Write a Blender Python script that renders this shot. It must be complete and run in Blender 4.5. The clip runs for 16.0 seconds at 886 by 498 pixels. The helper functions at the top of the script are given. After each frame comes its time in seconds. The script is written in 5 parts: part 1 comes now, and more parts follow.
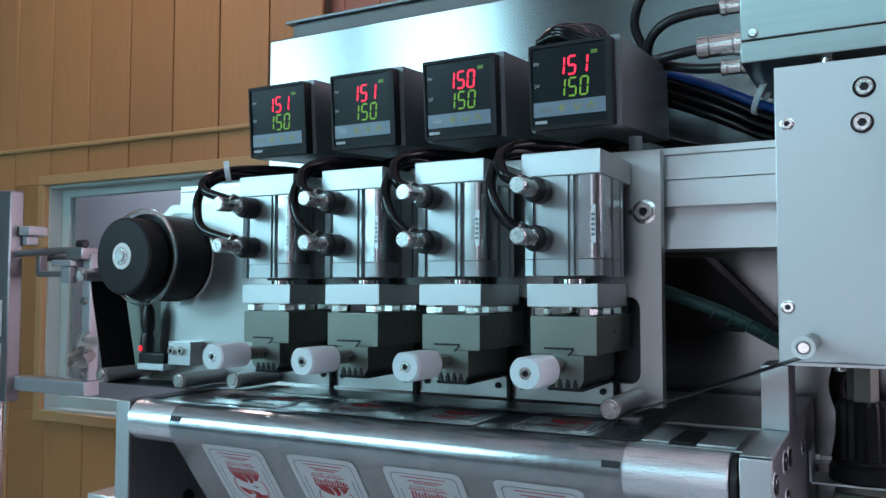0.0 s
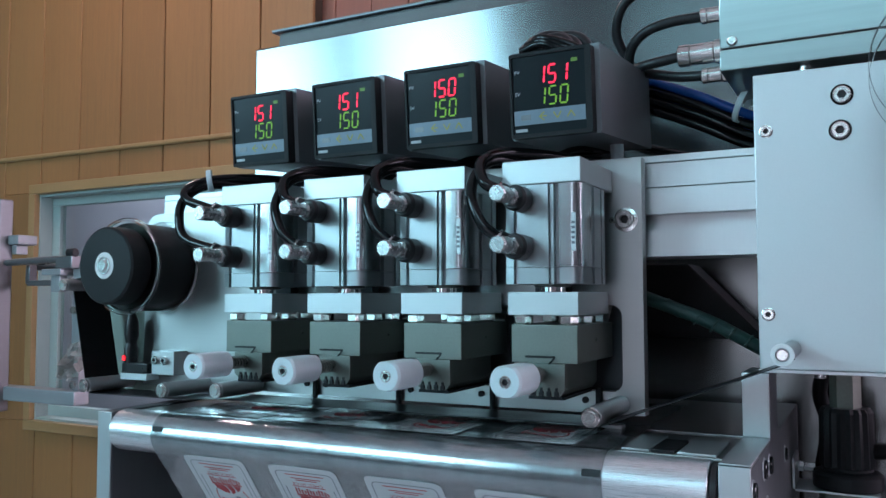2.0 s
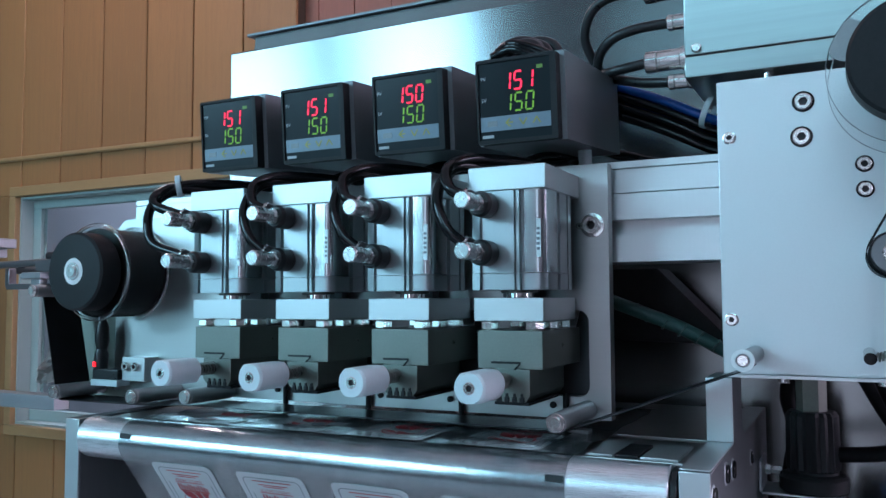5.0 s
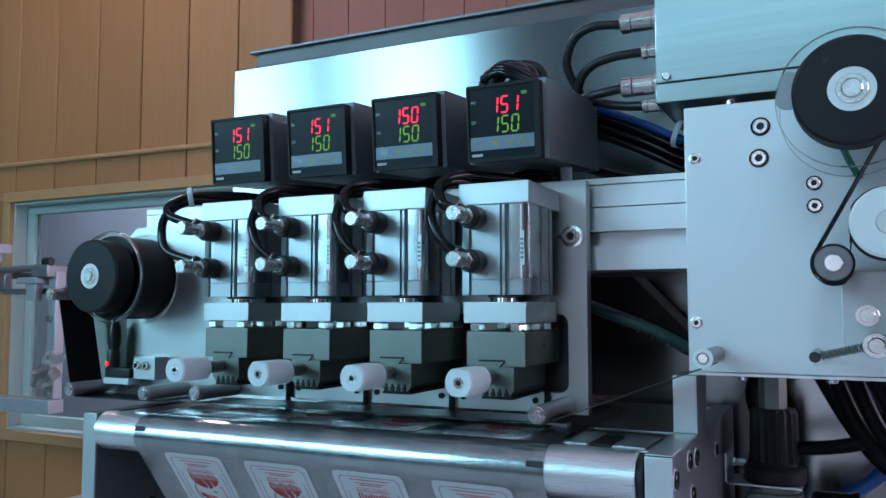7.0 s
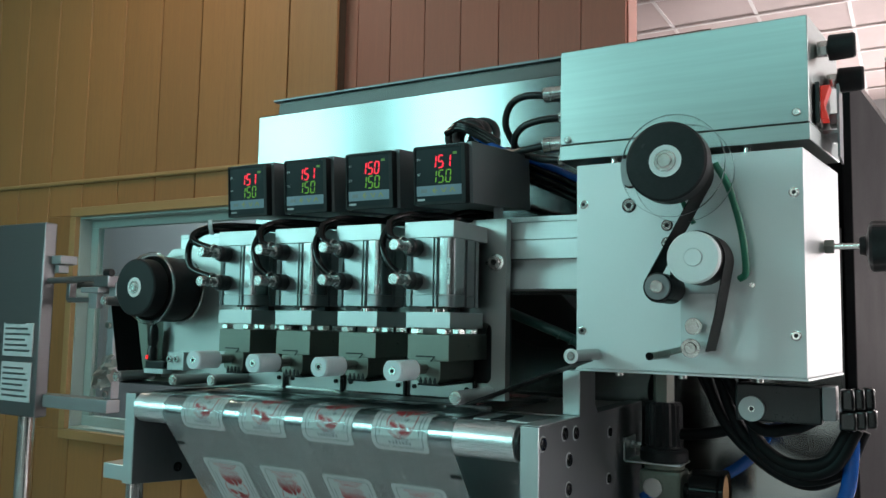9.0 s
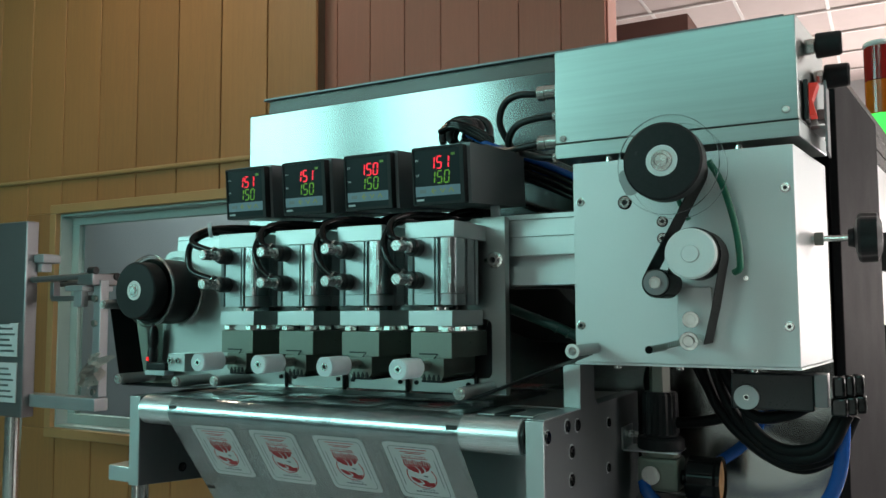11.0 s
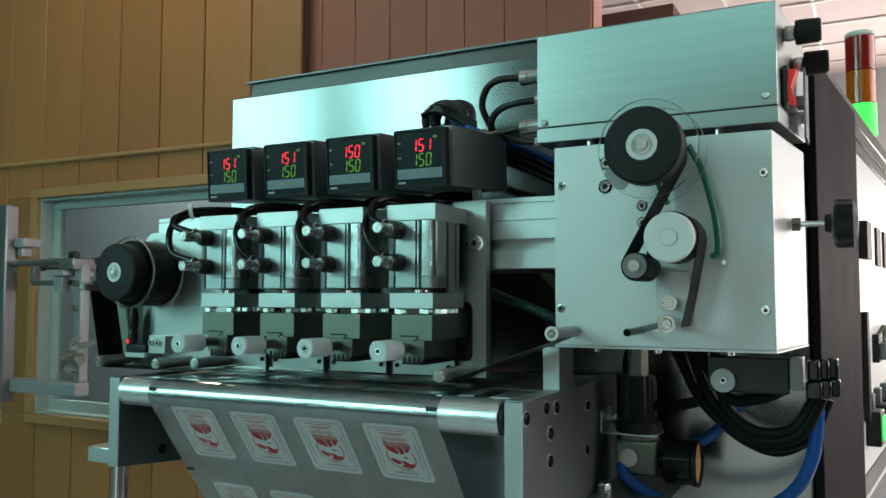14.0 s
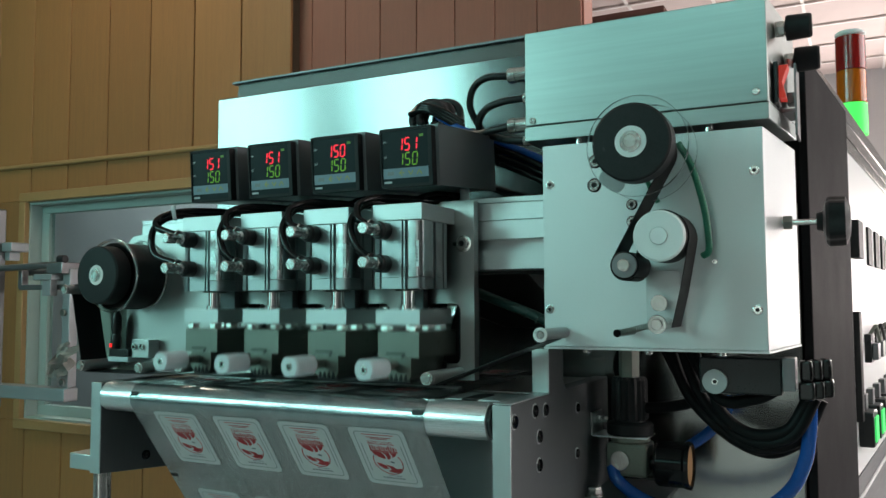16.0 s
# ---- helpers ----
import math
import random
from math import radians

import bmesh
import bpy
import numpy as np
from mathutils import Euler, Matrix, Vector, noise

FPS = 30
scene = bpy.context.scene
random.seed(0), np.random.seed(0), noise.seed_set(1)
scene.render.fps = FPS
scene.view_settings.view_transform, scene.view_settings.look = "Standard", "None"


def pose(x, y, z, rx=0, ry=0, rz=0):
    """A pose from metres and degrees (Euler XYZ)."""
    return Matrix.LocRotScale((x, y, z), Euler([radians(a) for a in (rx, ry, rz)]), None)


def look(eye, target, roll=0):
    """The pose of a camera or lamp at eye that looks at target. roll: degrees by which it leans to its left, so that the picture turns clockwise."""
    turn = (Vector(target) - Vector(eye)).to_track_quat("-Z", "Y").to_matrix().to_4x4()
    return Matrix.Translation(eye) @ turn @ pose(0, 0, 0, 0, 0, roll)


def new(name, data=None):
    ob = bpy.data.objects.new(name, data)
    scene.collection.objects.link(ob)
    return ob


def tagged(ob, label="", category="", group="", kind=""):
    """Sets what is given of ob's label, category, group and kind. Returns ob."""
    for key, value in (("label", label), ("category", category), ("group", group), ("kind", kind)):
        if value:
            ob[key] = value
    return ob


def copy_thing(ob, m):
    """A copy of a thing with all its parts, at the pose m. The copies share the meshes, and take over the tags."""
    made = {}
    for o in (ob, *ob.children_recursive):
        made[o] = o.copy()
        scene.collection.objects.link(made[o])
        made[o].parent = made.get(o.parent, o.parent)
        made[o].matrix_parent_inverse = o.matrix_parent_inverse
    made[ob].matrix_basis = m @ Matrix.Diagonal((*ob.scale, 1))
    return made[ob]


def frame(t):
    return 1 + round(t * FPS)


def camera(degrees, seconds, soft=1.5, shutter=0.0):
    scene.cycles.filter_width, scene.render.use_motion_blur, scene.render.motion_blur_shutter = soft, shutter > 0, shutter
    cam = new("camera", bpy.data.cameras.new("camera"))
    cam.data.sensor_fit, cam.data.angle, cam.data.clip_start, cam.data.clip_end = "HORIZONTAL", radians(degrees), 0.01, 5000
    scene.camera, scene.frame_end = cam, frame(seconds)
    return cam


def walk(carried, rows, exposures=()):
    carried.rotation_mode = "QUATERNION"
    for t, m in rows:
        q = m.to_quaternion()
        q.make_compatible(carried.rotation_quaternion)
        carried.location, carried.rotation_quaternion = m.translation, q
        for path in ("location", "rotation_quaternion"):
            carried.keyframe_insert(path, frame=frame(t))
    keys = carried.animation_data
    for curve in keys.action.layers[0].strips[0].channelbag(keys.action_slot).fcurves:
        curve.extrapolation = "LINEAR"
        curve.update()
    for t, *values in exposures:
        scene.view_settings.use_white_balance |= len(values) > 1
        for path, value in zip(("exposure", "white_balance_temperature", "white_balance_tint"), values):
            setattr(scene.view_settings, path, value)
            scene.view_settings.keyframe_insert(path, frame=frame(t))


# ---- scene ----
cam = camera(56.97, 16.0, shutter=0.5)
PATH = [
    (0, (-0.0253, 0.0151, 1.3263), (-0.2619, 0.4549, 1.3513), 0.09),
    (0.5, (-0.0229, 0.0138, 1.3265), (-0.2594, 0.4536, 1.3513), 0.12),
    (1, (-0.0197, 0.0162, 1.3259), (-0.2547, 0.4568, 1.3509), -0.07),
    (1.5, (-0.0190, 0.0179, 1.3265), (-0.2517, 0.4596, 1.3539), -0.11),
    (2, (-0.0199, 0.0187, 1.3270), (-0.2528, 0.4601, 1.3564), -0.15),
    (2.5, (-0.0201, 0.0200, 1.3299), (-0.2545, 0.4607, 1.3581), -0.40),
    (3, (-0.0192, 0.0255, 1.3299), (-0.2518, 0.4672, 1.3578), -0.66),
    (3.5, (-0.0172, 0.0275, 1.3307), (-0.2463, 0.4710, 1.3579), -0.74),
    (6, (-0.0026, 0.0068, 1.3283), (-0.2258, 0.4529, 1.3627), -0.08),
    (6.5, (0.0029, -0.0055, 1.3284), (-0.2173, 0.4420, 1.3643), -0.15),
    (7, (0.0076, -0.0149, 1.3268), (-0.2128, 0.4325, 1.3621), -0.01),
    (7.5, (0.0147, -0.0334, 1.3228), (-0.1968, 0.4182, 1.3598), 0.13),
    (8, (0.0492, -0.0647, 1.3207), (-0.1634, 0.3857, 1.3651), 0.34),
    (8.5, (0.1232, -0.0853, 1.3211), (-0.1200, 0.3492, 1.3660), 1.14),
    (8.7, (0.1405, -0.0998, 1.3215), (-0.1084, 0.3314, 1.3668), 1.12),
    (11, (0.1336, -0.1271, 1.3299), (-0.1053, 0.3106, 1.3670), -0.27),
    (11.5, (0.1341, -0.1274, 1.3287), (-0.1018, 0.3119, 1.3656), -0.32),
    (12, (0.1359, -0.1264, 1.3293), (-0.0997, 0.3133, 1.3629), -0.19),
    (12.5, (0.1352, -0.1263, 1.3279), (-0.0983, 0.3147, 1.3595), -0.12),
    (13, (0.1358, -0.1268, 1.3261), (-0.0970, 0.3146, 1.3583), -0.02),
    (13.5, (0.1343, -0.1280, 1.3257), (-0.0976, 0.3139, 1.3557), 0.06),
    (14, (0.1364, -0.1270, 1.3256), (-0.0944, 0.3156, 1.3556), 0.09),
    (14.5, (0.1365, -0.1272, 1.3251), (-0.0937, 0.3156, 1.3560), 0.08),
    (15, (0.1373, -0.1230, 1.3252), (-0.0923, 0.3202, 1.3557), -0.13),
    (15.5, (0.1383, -0.1208, 1.3253), (-0.0892, 0.3233, 1.3556), -0.21),
    (16, (0.1351, -0.1155, 1.3245), (-0.0916, 0.3291, 1.3562), -0.21),
]
walk(cam, [(t, look(eye, target, roll)) for t, eye, target, roll in PATH], [(0, 0.12, 6250, 40), (3.5, 0.14, 5850, 39), (7.4, 0.05, 5650, 36), (8.0, 0.06, 6000, 29), (8.5, -0.1, 6450, 17), (11, -0.34, 6900, 10), (16, -0.36, 6850, 10)])

# ---------------------------------------------------------------- world and lights
world = bpy.data.worlds.new("world")
scene.world = world
world.use_nodes = True
wn = world.node_tree.nodes
sky = wn.new("ShaderNodeTexSky")
sky.sky_type, sky.sun_disc = "NISHITA", False
sky.sun_elevation, sky.sun_rotation = radians(40), radians(120)
wn["Background"].inputs["Strength"].default_value = 0.08
world.node_tree.links.new(sky.outputs[0], wn["Background"].inputs["Color"])


def area_lamp(name, at, target, w, h, watts, colour):
    data = bpy.data.lights.new(name, "AREA")
    data.shape, data.size, data.size_y, data.energy, data.color = "RECTANGLE", w, h, watts, colour
    ob = new(name, data)
    ob.matrix_world = look(at, target)
    return ob


DAY = (0.41, 1.0, 1.0)
FRONT_WINDOWS = ((-4.3, -3.1), (-2.7, -1.95))
for a, b in FRONT_WINDOWS:
    area_lamp("daylight_front", ((a + b) / 2, -2.95, 2.6), ((a + b) / 2 + 0.9, 0.45, 1.5), b - a, 1.2, 38 * (b - a), DAY)
# added high fill lamp that evens the light on the fronts; no known window
area_lamp("daylight_clerestory", (0.3, -2.95, 3.22), (-0.2, 0.45, 1.35), 1.4, 0.5, 8, DAY)
area_lamp("daylight_side", (3.5, 2.5, 2.3), (0.0, 0.9, 1.3), 4.4, 2.1, 78, (0.95, 0.94, 0.96))
area_lamp("ceiling_glow_a", (-2.6, 1.5, 3.54), (-2.6, 1.5, 0.0), 0.5, 0.5, 17, (1.0, 0.80, 0.60))
area_lamp("back_room_glow", (-4.2, 3.6, 3.5), (-4.2, 3.6, 0.0), 0.5, 0.5, 48, (0.74, 0.92, 1.0))
# added fill lamp at the far wall, there to brighten the ceiling
area_lamp("daylight_far", (1.0, 8.85, 1.55), (1.0, 4.0, 2.6), 3.0, 1.4, 190, (1.0, 0.90, 0.88))
area_lamp("ceiling_glow_b", (0.45, 5.5, 3.54), (0.45, 5.5, 0.0), 0.5, 0.5, 36, (1.0, 0.92, 0.86))

# ---------------------------------------------------------------- materials


def mat(name, col, rough=0.5, metal=0.0, scale=60.0, var=0.12, bump=0.0, stretch=(1, 1, 1), rvar=0.08, coat=0.0, fine=900.0, per_piece=0.0):
    m = bpy.data.materials.new(name)
    m.use_nodes = True
    nt = m.node_tree
    nd, ln = nt.nodes, nt.links
    bsdf = nd["Principled BSDF"]
    tc = nd.new("ShaderNodeTexCoord")
    mp = nd.new("ShaderNodeMapping")
    mp.inputs["Scale"].default_value = stretch
    ln.new(tc.outputs["Object"], mp.inputs["Vector"])
    n1 = nd.new("ShaderNodeTexNoise")
    n1.inputs["Scale"].default_value, n1.inputs["Detail"].default_value = scale, 4
    n2 = nd.new("ShaderNodeTexNoise")
    n2.inputs["Scale"].default_value, n2.inputs["Detail"].default_value = fine, 2
    ln.new(mp.outputs[0], n1.inputs["Vector"])
    ln.new(mp.outputs[0], n2.inputs["Vector"])
    mix = nd.new("ShaderNodeMath")
    mix.operation = "MULTIPLY_ADD"
    mix.inputs[1].default_value = 0.5
    ln.new(n2.outputs["Fac"], mix.inputs[0])
    half = nd.new("ShaderNodeMath")
    half.operation = "MULTIPLY"
    half.inputs[1].default_value = 0.5
    ln.new(n1.outputs["Fac"], half.inputs[0])
    ln.new(half.outputs[0], mix.inputs[2])
    fac = mix.outputs[0]
    if per_piece:
        oi = nd.new("ShaderNodeObjectInfo")
        pm = nd.new("ShaderNodeMath")
        pm.operation = "MULTIPLY_ADD"
        pm.inputs[1].default_value = per_piece
        ln.new(oi.outputs["Random"], pm.inputs[0])
        ln.new(fac, pm.inputs[2])
        sub = nd.new("ShaderNodeMath")
        sub.operation = "SUBTRACT"
        sub.inputs[1].default_value = per_piece / 2
        ln.new(pm.outputs[0], sub.inputs[0])
        fac = sub.outputs[0]
    ramp = nd.new("ShaderNodeValToRGB")
    ramp.color_ramp.elements[0].position, ramp.color_ramp.elements[1].position = 0.3, 0.7
    ramp.color_ramp.elements[0].color = (*[max(0, c * (1 - var)) for c in col], 1)
    ramp.color_ramp.elements[1].color = (*[min(1, c * (1 + var)) for c in col], 1)
    ln.new(fac, ramp.inputs["Fac"])
    ln.new(ramp.outputs["Color"], bsdf.inputs["Base Color"])
    rr = nd.new("ShaderNodeMapRange")
    rr.inputs["From Min"].default_value, rr.inputs["From Max"].default_value = 0.3, 0.7
    rr.inputs["To Min"].default_value, rr.inputs["To Max"].default_value = max(0.02, rough - rvar), min(1, rough + rvar)
    ln.new(mix.outputs[0], rr.inputs["Value"])
    ln.new(rr.outputs[0], bsdf.inputs["Roughness"])
    bsdf.inputs["Metallic"].default_value = metal
    bsdf.inputs["Coat Weight"].default_value = coat
    bsdf.inputs["Coat Roughness"].default_value = 0.08
    if bump:
        bp = nd.new("ShaderNodeBump")
        bp.inputs["Strength"].default_value, bp.inputs["Distance"].default_value = bump, 0.0004
        ln.new(mix.outputs[0], bp.inputs["Height"])
        ln.new(bp.outputs[0], bsdf.inputs["Normal"])
    return m


def glow(name, col, strength):
    m = bpy.data.materials.new(name)
    m.use_nodes = True
    b = m.node_tree.nodes["Principled BSDF"]
    b.inputs["Base Color"].default_value = (*[c * 0.4 for c in col], 1)
    b.inputs["Emission Color"].default_value = (*col, 1)
    b.inputs["Emission Strength"].default_value = strength
    return m


def glass(name, col=(1, 1, 1), rough=0.02, ior=1.45):
    m = bpy.data.materials.new(name)
    m.use_nodes = True
    b = m.node_tree.nodes["Principled BSDF"]
    b.inputs["Base Color"].default_value = (*col, 1)
    b.inputs["Transmission Weight"].default_value = 1
    b.inputs["Roughness"].default_value = rough
    b.inputs["IOR"].default_value = ior
    return m


def brushed(m, amount, upright):
    """Stretches the gloss across the brushing, upwards or lengthwise."""
    nt = m.node_tree
    b = nt.nodes["Principled BSDF"]
    tg = nt.nodes.new("ShaderNodeTangent")
    tg.direction_type, tg.axis = "RADIAL", "Z"
    nt.links.new(tg.outputs[0], b.inputs["Tangent"])
    b.inputs["Anisotropic"].default_value = amount
    b.inputs["Anisotropic Rotation"].default_value = 0.25 if upright else 0.0
    return m


def dull(m, level):
    m.node_tree.nodes["Principled BSDF"].inputs["Specular IOR Level"].default_value = level
    return m


ALU = mat("brushed_aluminium", (0.62, 0.64, 0.64), 0.38, 0.85, 40, 0.03, 0.03, (30, 1, 1))
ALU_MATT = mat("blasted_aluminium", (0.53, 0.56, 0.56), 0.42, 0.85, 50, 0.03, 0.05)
STEEL = brushed(mat("brushed_stainless", (0.21, 0.21, 0.205), 0.22, 1.0, 14, 0.10, 0.0, (30, 30, 1), 0.03, fine=200), 0.5, True)
STEEL_X = mat("brushed_stainless_lengthwise", (0.48, 0.485, 0.475), 0.34, 1.0, 30, 0.03, 0.02, (1, 40, 40), 0.03)
CHROME = mat("polished_steel", (0.72, 0.71, 0.68), 0.20, 0.95, 80, 0.08, 0.0)
NICKEL = mat("nickel_plated_screw", (0.46, 0.46, 0.45), 0.27, 0.9, 60, 0.05, 0.0, rvar=0.03, fine=300)
PIN_GREY = mat("turned_grey_pin", (0.38, 0.39, 0.39), 0.42, 0.5, 60, 0.04, 0.0, rvar=0.015, fine=200)
BRIGHT = mat("ground_bright_rod", (0.92, 0.91, 0.89), 0.09, 1.0, 60, 0.04, 0.0, rvar=0.03)
ROLLER = mat("ground_roller_steel", (0.80, 0.81, 0.82), 0.29, 0.85, 60, 0.06, 0.03, (1, 60, 60))
BOX_PAINT = mat("pale_anodised_panel", (0.66, 0.68, 0.68), 0.42, 0.45, 25, 0.025, 0.04)
DARK_STEEL = mat("blued_steel_block", (0.19, 0.205, 0.18), 0.42, 0.85, 60, 0.10, 0.08)
TRIM_GREY = mat("grey_sheet_housing", (0.20, 0.21, 0.22), 0.42, 0.5, 50, 0.08, 0.05)
BLACK = dull(mat("black_plastic", (0.015, 0.015, 0.016), 0.32, 0, 90, 0.2, 0.05), 0.35)
BLACK_GLOSS = dull(mat("glossy_black_tube", (0.006, 0.006, 0.0065), 0.11, 0, 60, 0.2, 0.0, rvar=0.02), 0.28)
BLACK_MATT = dull(mat("matt_black_plastic", (0.015, 0.015, 0.016), 0.5, 0, 200, 0.25, 0.1), 0.2)
HOSE_BLACK = dull(mat("dull_black_hose", (0.006, 0.006, 0.0065), 0.5, 0, 60, 0.2, 0.05), 0.12)
NUT = mat("bright_plated_nut", (0.95, 0.92, 0.88), 0.16, 1.0, 80, 0.04, rvar=0.04)
RIBBON = dull(mat("black_ink_ribbon", (0.011, 0.011, 0.012), 0.35, 0, 60, 0.3, 0.6, (1, 1, 8)), 0.2)
RIBBON_USED = dull(mat("printed_ink_ribbon", (0.013, 0.013, 0.013), 0.5, 0, 420, 0.98, 0.3, (1, 0.35, 1), fine=1500), 0.06)
FACE = dull(mat("dark_display_face", (0.016, 0.022, 0.025), 0.22, 0, 50, 0.05, 0.0, rvar=0.01), 0.12)
KEYPAD = mat("blue_grey_keypad", (0.17, 0.23, 0.28), 0.35, 0, 50, 0.08, 0.0)
PRINT = mat("pale_print", (0.45, 0.47, 0.48), 0.5, 0, 80, 0.05)
YELLOW = mat("yellow_print", (0.34, 0.31, 0.06), 0.5, 0, 80, 0.05)
NYLON = mat("white_nylon", (0.66, 0.77, 0.79), 0.42, 0, 60, 0.04, 0.05)
WHITE_CAP = mat("white_plastic", (0.78, 0.78, 0.77), 0.4, 0, 60, 0.03)
FILM = mat("silver_packaging_film", (0.72, 0.745, 0.76), 0.20, 0.92, 14, 0.05, 0.0, (6, 1, 1), 0.05, fine=60)
LABEL = mat("white_label_print", (0.60, 0.61, 0.61), 0.26, 0.3, 60, 0.02, 0.0, rvar=0.01, coat=0.9, fine=200)
LINE = mat("dark_label_outline", (0.10, 0.10, 0.12), 0.4, 0, 80, 0.1)
RED = mat("red_label_print", (0.34, 0.016, 0.022), 0.38, 0, 80, 0.1)
MARK = mat("black_register_mark", (0.008, 0.008, 0.009), 0.6, 0, 80, 0.1)
BLUE_TUBE = mat("blue_air_hose", (0.008, 0.075, 0.30), 0.22, 0, 60, 0.1)
GREEN_BELT = mat("green_drive_belt", (0.01, 0.16, 0.09), 0.35, 0, 60, 0.15)
TEAL = mat("teal_spiral_hose", (0.025, 0.085, 0.075), 0.35, 0, 60, 0.2)
OLIVE = mat("grey_green_casting", (0.16, 0.17, 0.14), 0.45, 0.2, 60, 0.12, 0.2)
WOOD = mat("oak_wall_panel", (0.30, 0.138, 0.048), 0.5, 0, 6, 0.14, 0.05, (14, 14, 0.6), 0.08, fine=40, per_piece=0.35)
WOOD_TRIM = mat("light_oak_trim", (0.34, 0.20, 0.085), 0.5, 0, 8, 0.08, 0.05, (2, 10, 10), fine=50)
REDWOOD = mat("reddish_wall_panel", (0.27, 0.088, 0.055), 0.55, 0, 5, 0.10, 0.05, (14, 14, 0.6), 0.06, fine=40, per_piece=0.3)
GROOVE = mat("dark_groove", (0.05, 0.03, 0.015), 0.8, 0, 20, 0.2)
PLASTER = mat("grey_plaster", (0.55, 0.55, 0.56), 0.8, 0, 3, 0.05, 0.1, fine=60)
TILE = mat("ceiling_tile", (0.62, 0.53, 0.51), 0.85, 0, 10, 0.05, 0.1, fine=200)
TBAR = mat("white_ceiling_grid", (0.85, 0.82, 0.8), 0.5, 0, 10, 0.03)
CONCRETE = mat("floor_screed", (0.34, 0.365, 0.375), 0.5, 0, 3, 0.15, 0.1, fine=80)
DARKWOOD = mat("dark_brown_bulkhead", (0.09, 0.035, 0.025), 0.6, 0, 5, 0.15)
GREY_MACHINE = mat("grey_stainless_cover", (0.19, 0.19, 0.195), 0.4, 0.8, 20, 0.08, 0.05, (1, 1, 20))
CABINET = dull(mat("dark_cabinet_panel", (0.016, 0.0145, 0.0155), 0.7, 0.0, 20, 0.1, 0.05), 0.05)
CLEAR = glass("clear_acrylic", (0.98, 0.99, 0.99), 0.02, 1.14)
PANE = glass("greenish_pane", (0.80, 0.92, 0.90), 0.02)
BAG = mat("crumpled_film_scrap", (0.42, 0.40, 0.37), 0.4, 0.1, 40, 0.2, 0.3)
BLACK_STEEL = mat("dark_plate_steel", (0.07, 0.075, 0.08), 0.45, 0.5, 60, 0.1)
FRAME_GREY = mat("grey_painted_bracket", (0.27, 0.28, 0.29), 0.45, 0.3, 20, 0.12, 0.05)
PANE_FRAME = mat("grey_green_window_frame", (0.30, 0.38, 0.36), 0.5, 0, 10, 0.05)
DARKWALL = mat("dark_painted_wall", (0.13, 0.145, 0.15), 0.7, 0, 4, 0.1)
CYL_SHINE = mat("polished_extrusion", (0.58, 0.60, 0.60), 0.22, 1.0, 30, 0.06, 0.0, (60, 60, 1), 0.04, fine=40)
GREY_TAPE = mat("grey_splice_tape", (0.30, 0.31, 0.31), 0.45, 0, 60, 0.08)
STEEL_HOOD = brushed(mat("satin_stainless_hood", (0.21, 0.22, 0.22), 0.21, 1.0, 5, 0.03, 0.0, (10, 10, 1), 0.0, fine=12), 0.7, True)
ALU_CYL = mat("extruded_aluminium", (0.36, 0.385, 0.39), 0.34, 0.9, 20, 0.06, 0.0, (8, 8, 1), 0.03)
ALU_DARK = mat("dark_plate_aluminium", (0.13, 0.14, 0.145), 0.42, 0.5, 40, 0.10, 0.05, (1, 20, 1))
GREEN_DIM = glow("small_green_status", (0.2, 0.5, 0.05), 0.12)
STEEL_X2 = brushed(mat("brushed_stainless_box", (0.32, 0.35, 0.34), 0.28, 1.0, 6, 0.06, 0.0, (1, 8, 30), 0.0, fine=14), 0.6, False)
RED_LED = glow("red_digit", (1.0, 0.02, 0.05), 2.0)
GREEN_LED = glow("green_digit", (0.25, 0.7, 0.03), 0.34)
SENSOR_LED = glow("red_indicator", (1.0, 0.02, 0.02), 1.6)
LAMP_GREEN = glow("lit_green_lens", (0.05, 1.0, 0.12), 1.6)
SWITCH_RED = glow("lit_red_rocker", (0.9, 0.05, 0.03), 0.35)
LENS_RED = mat("red_lens", (0.28, 0.012, 0.010), 0.12, 0, 60, 0.1)
LENS_AMBER = mat("amber_lens", (0.50, 0.11, 0.007), 0.12, 0, 60, 0.1)
BUTTON_GREEN = glow("lit_green_button", (0.05, 0.9, 0.2), 1.0)
SKY_GLOW = glow("daylight_pane", (0.56, 1.0, 0.93), 3.5)
# glow of unseen panes added as reflections and soft fill for the metal
ADDED_PANE_GLOW = glow("added_pane_glow", (0.41, 1.0, 0.97), 1.65)
ADDED_DOOR_GLOW = glow("added_door_glow", (0.80, 1.0, 0.98), 1.4)
RIM = glass("clear_acrylic_edge", (0.93, 0.96, 0.95), 0.06)
SIDE_GLOW = glow("side_daylight_pane", (1.0, 0.98, 1.0), 5.0)
LAMP_GLOW = glow("lamp_diffuser", (1.0, 0.96, 0.92), 5.0)
# small indicator lights and panes that already have a lamp in their opening
for m in (RED_LED, GREEN_LED, GREEN_DIM, SENSOR_LED, SWITCH_RED, BUTTON_GREEN, LAMP_GREEN, SKY_GLOW, SIDE_GLOW, LAMP_GLOW):
    m.cycles.emission_sampling = "NONE"

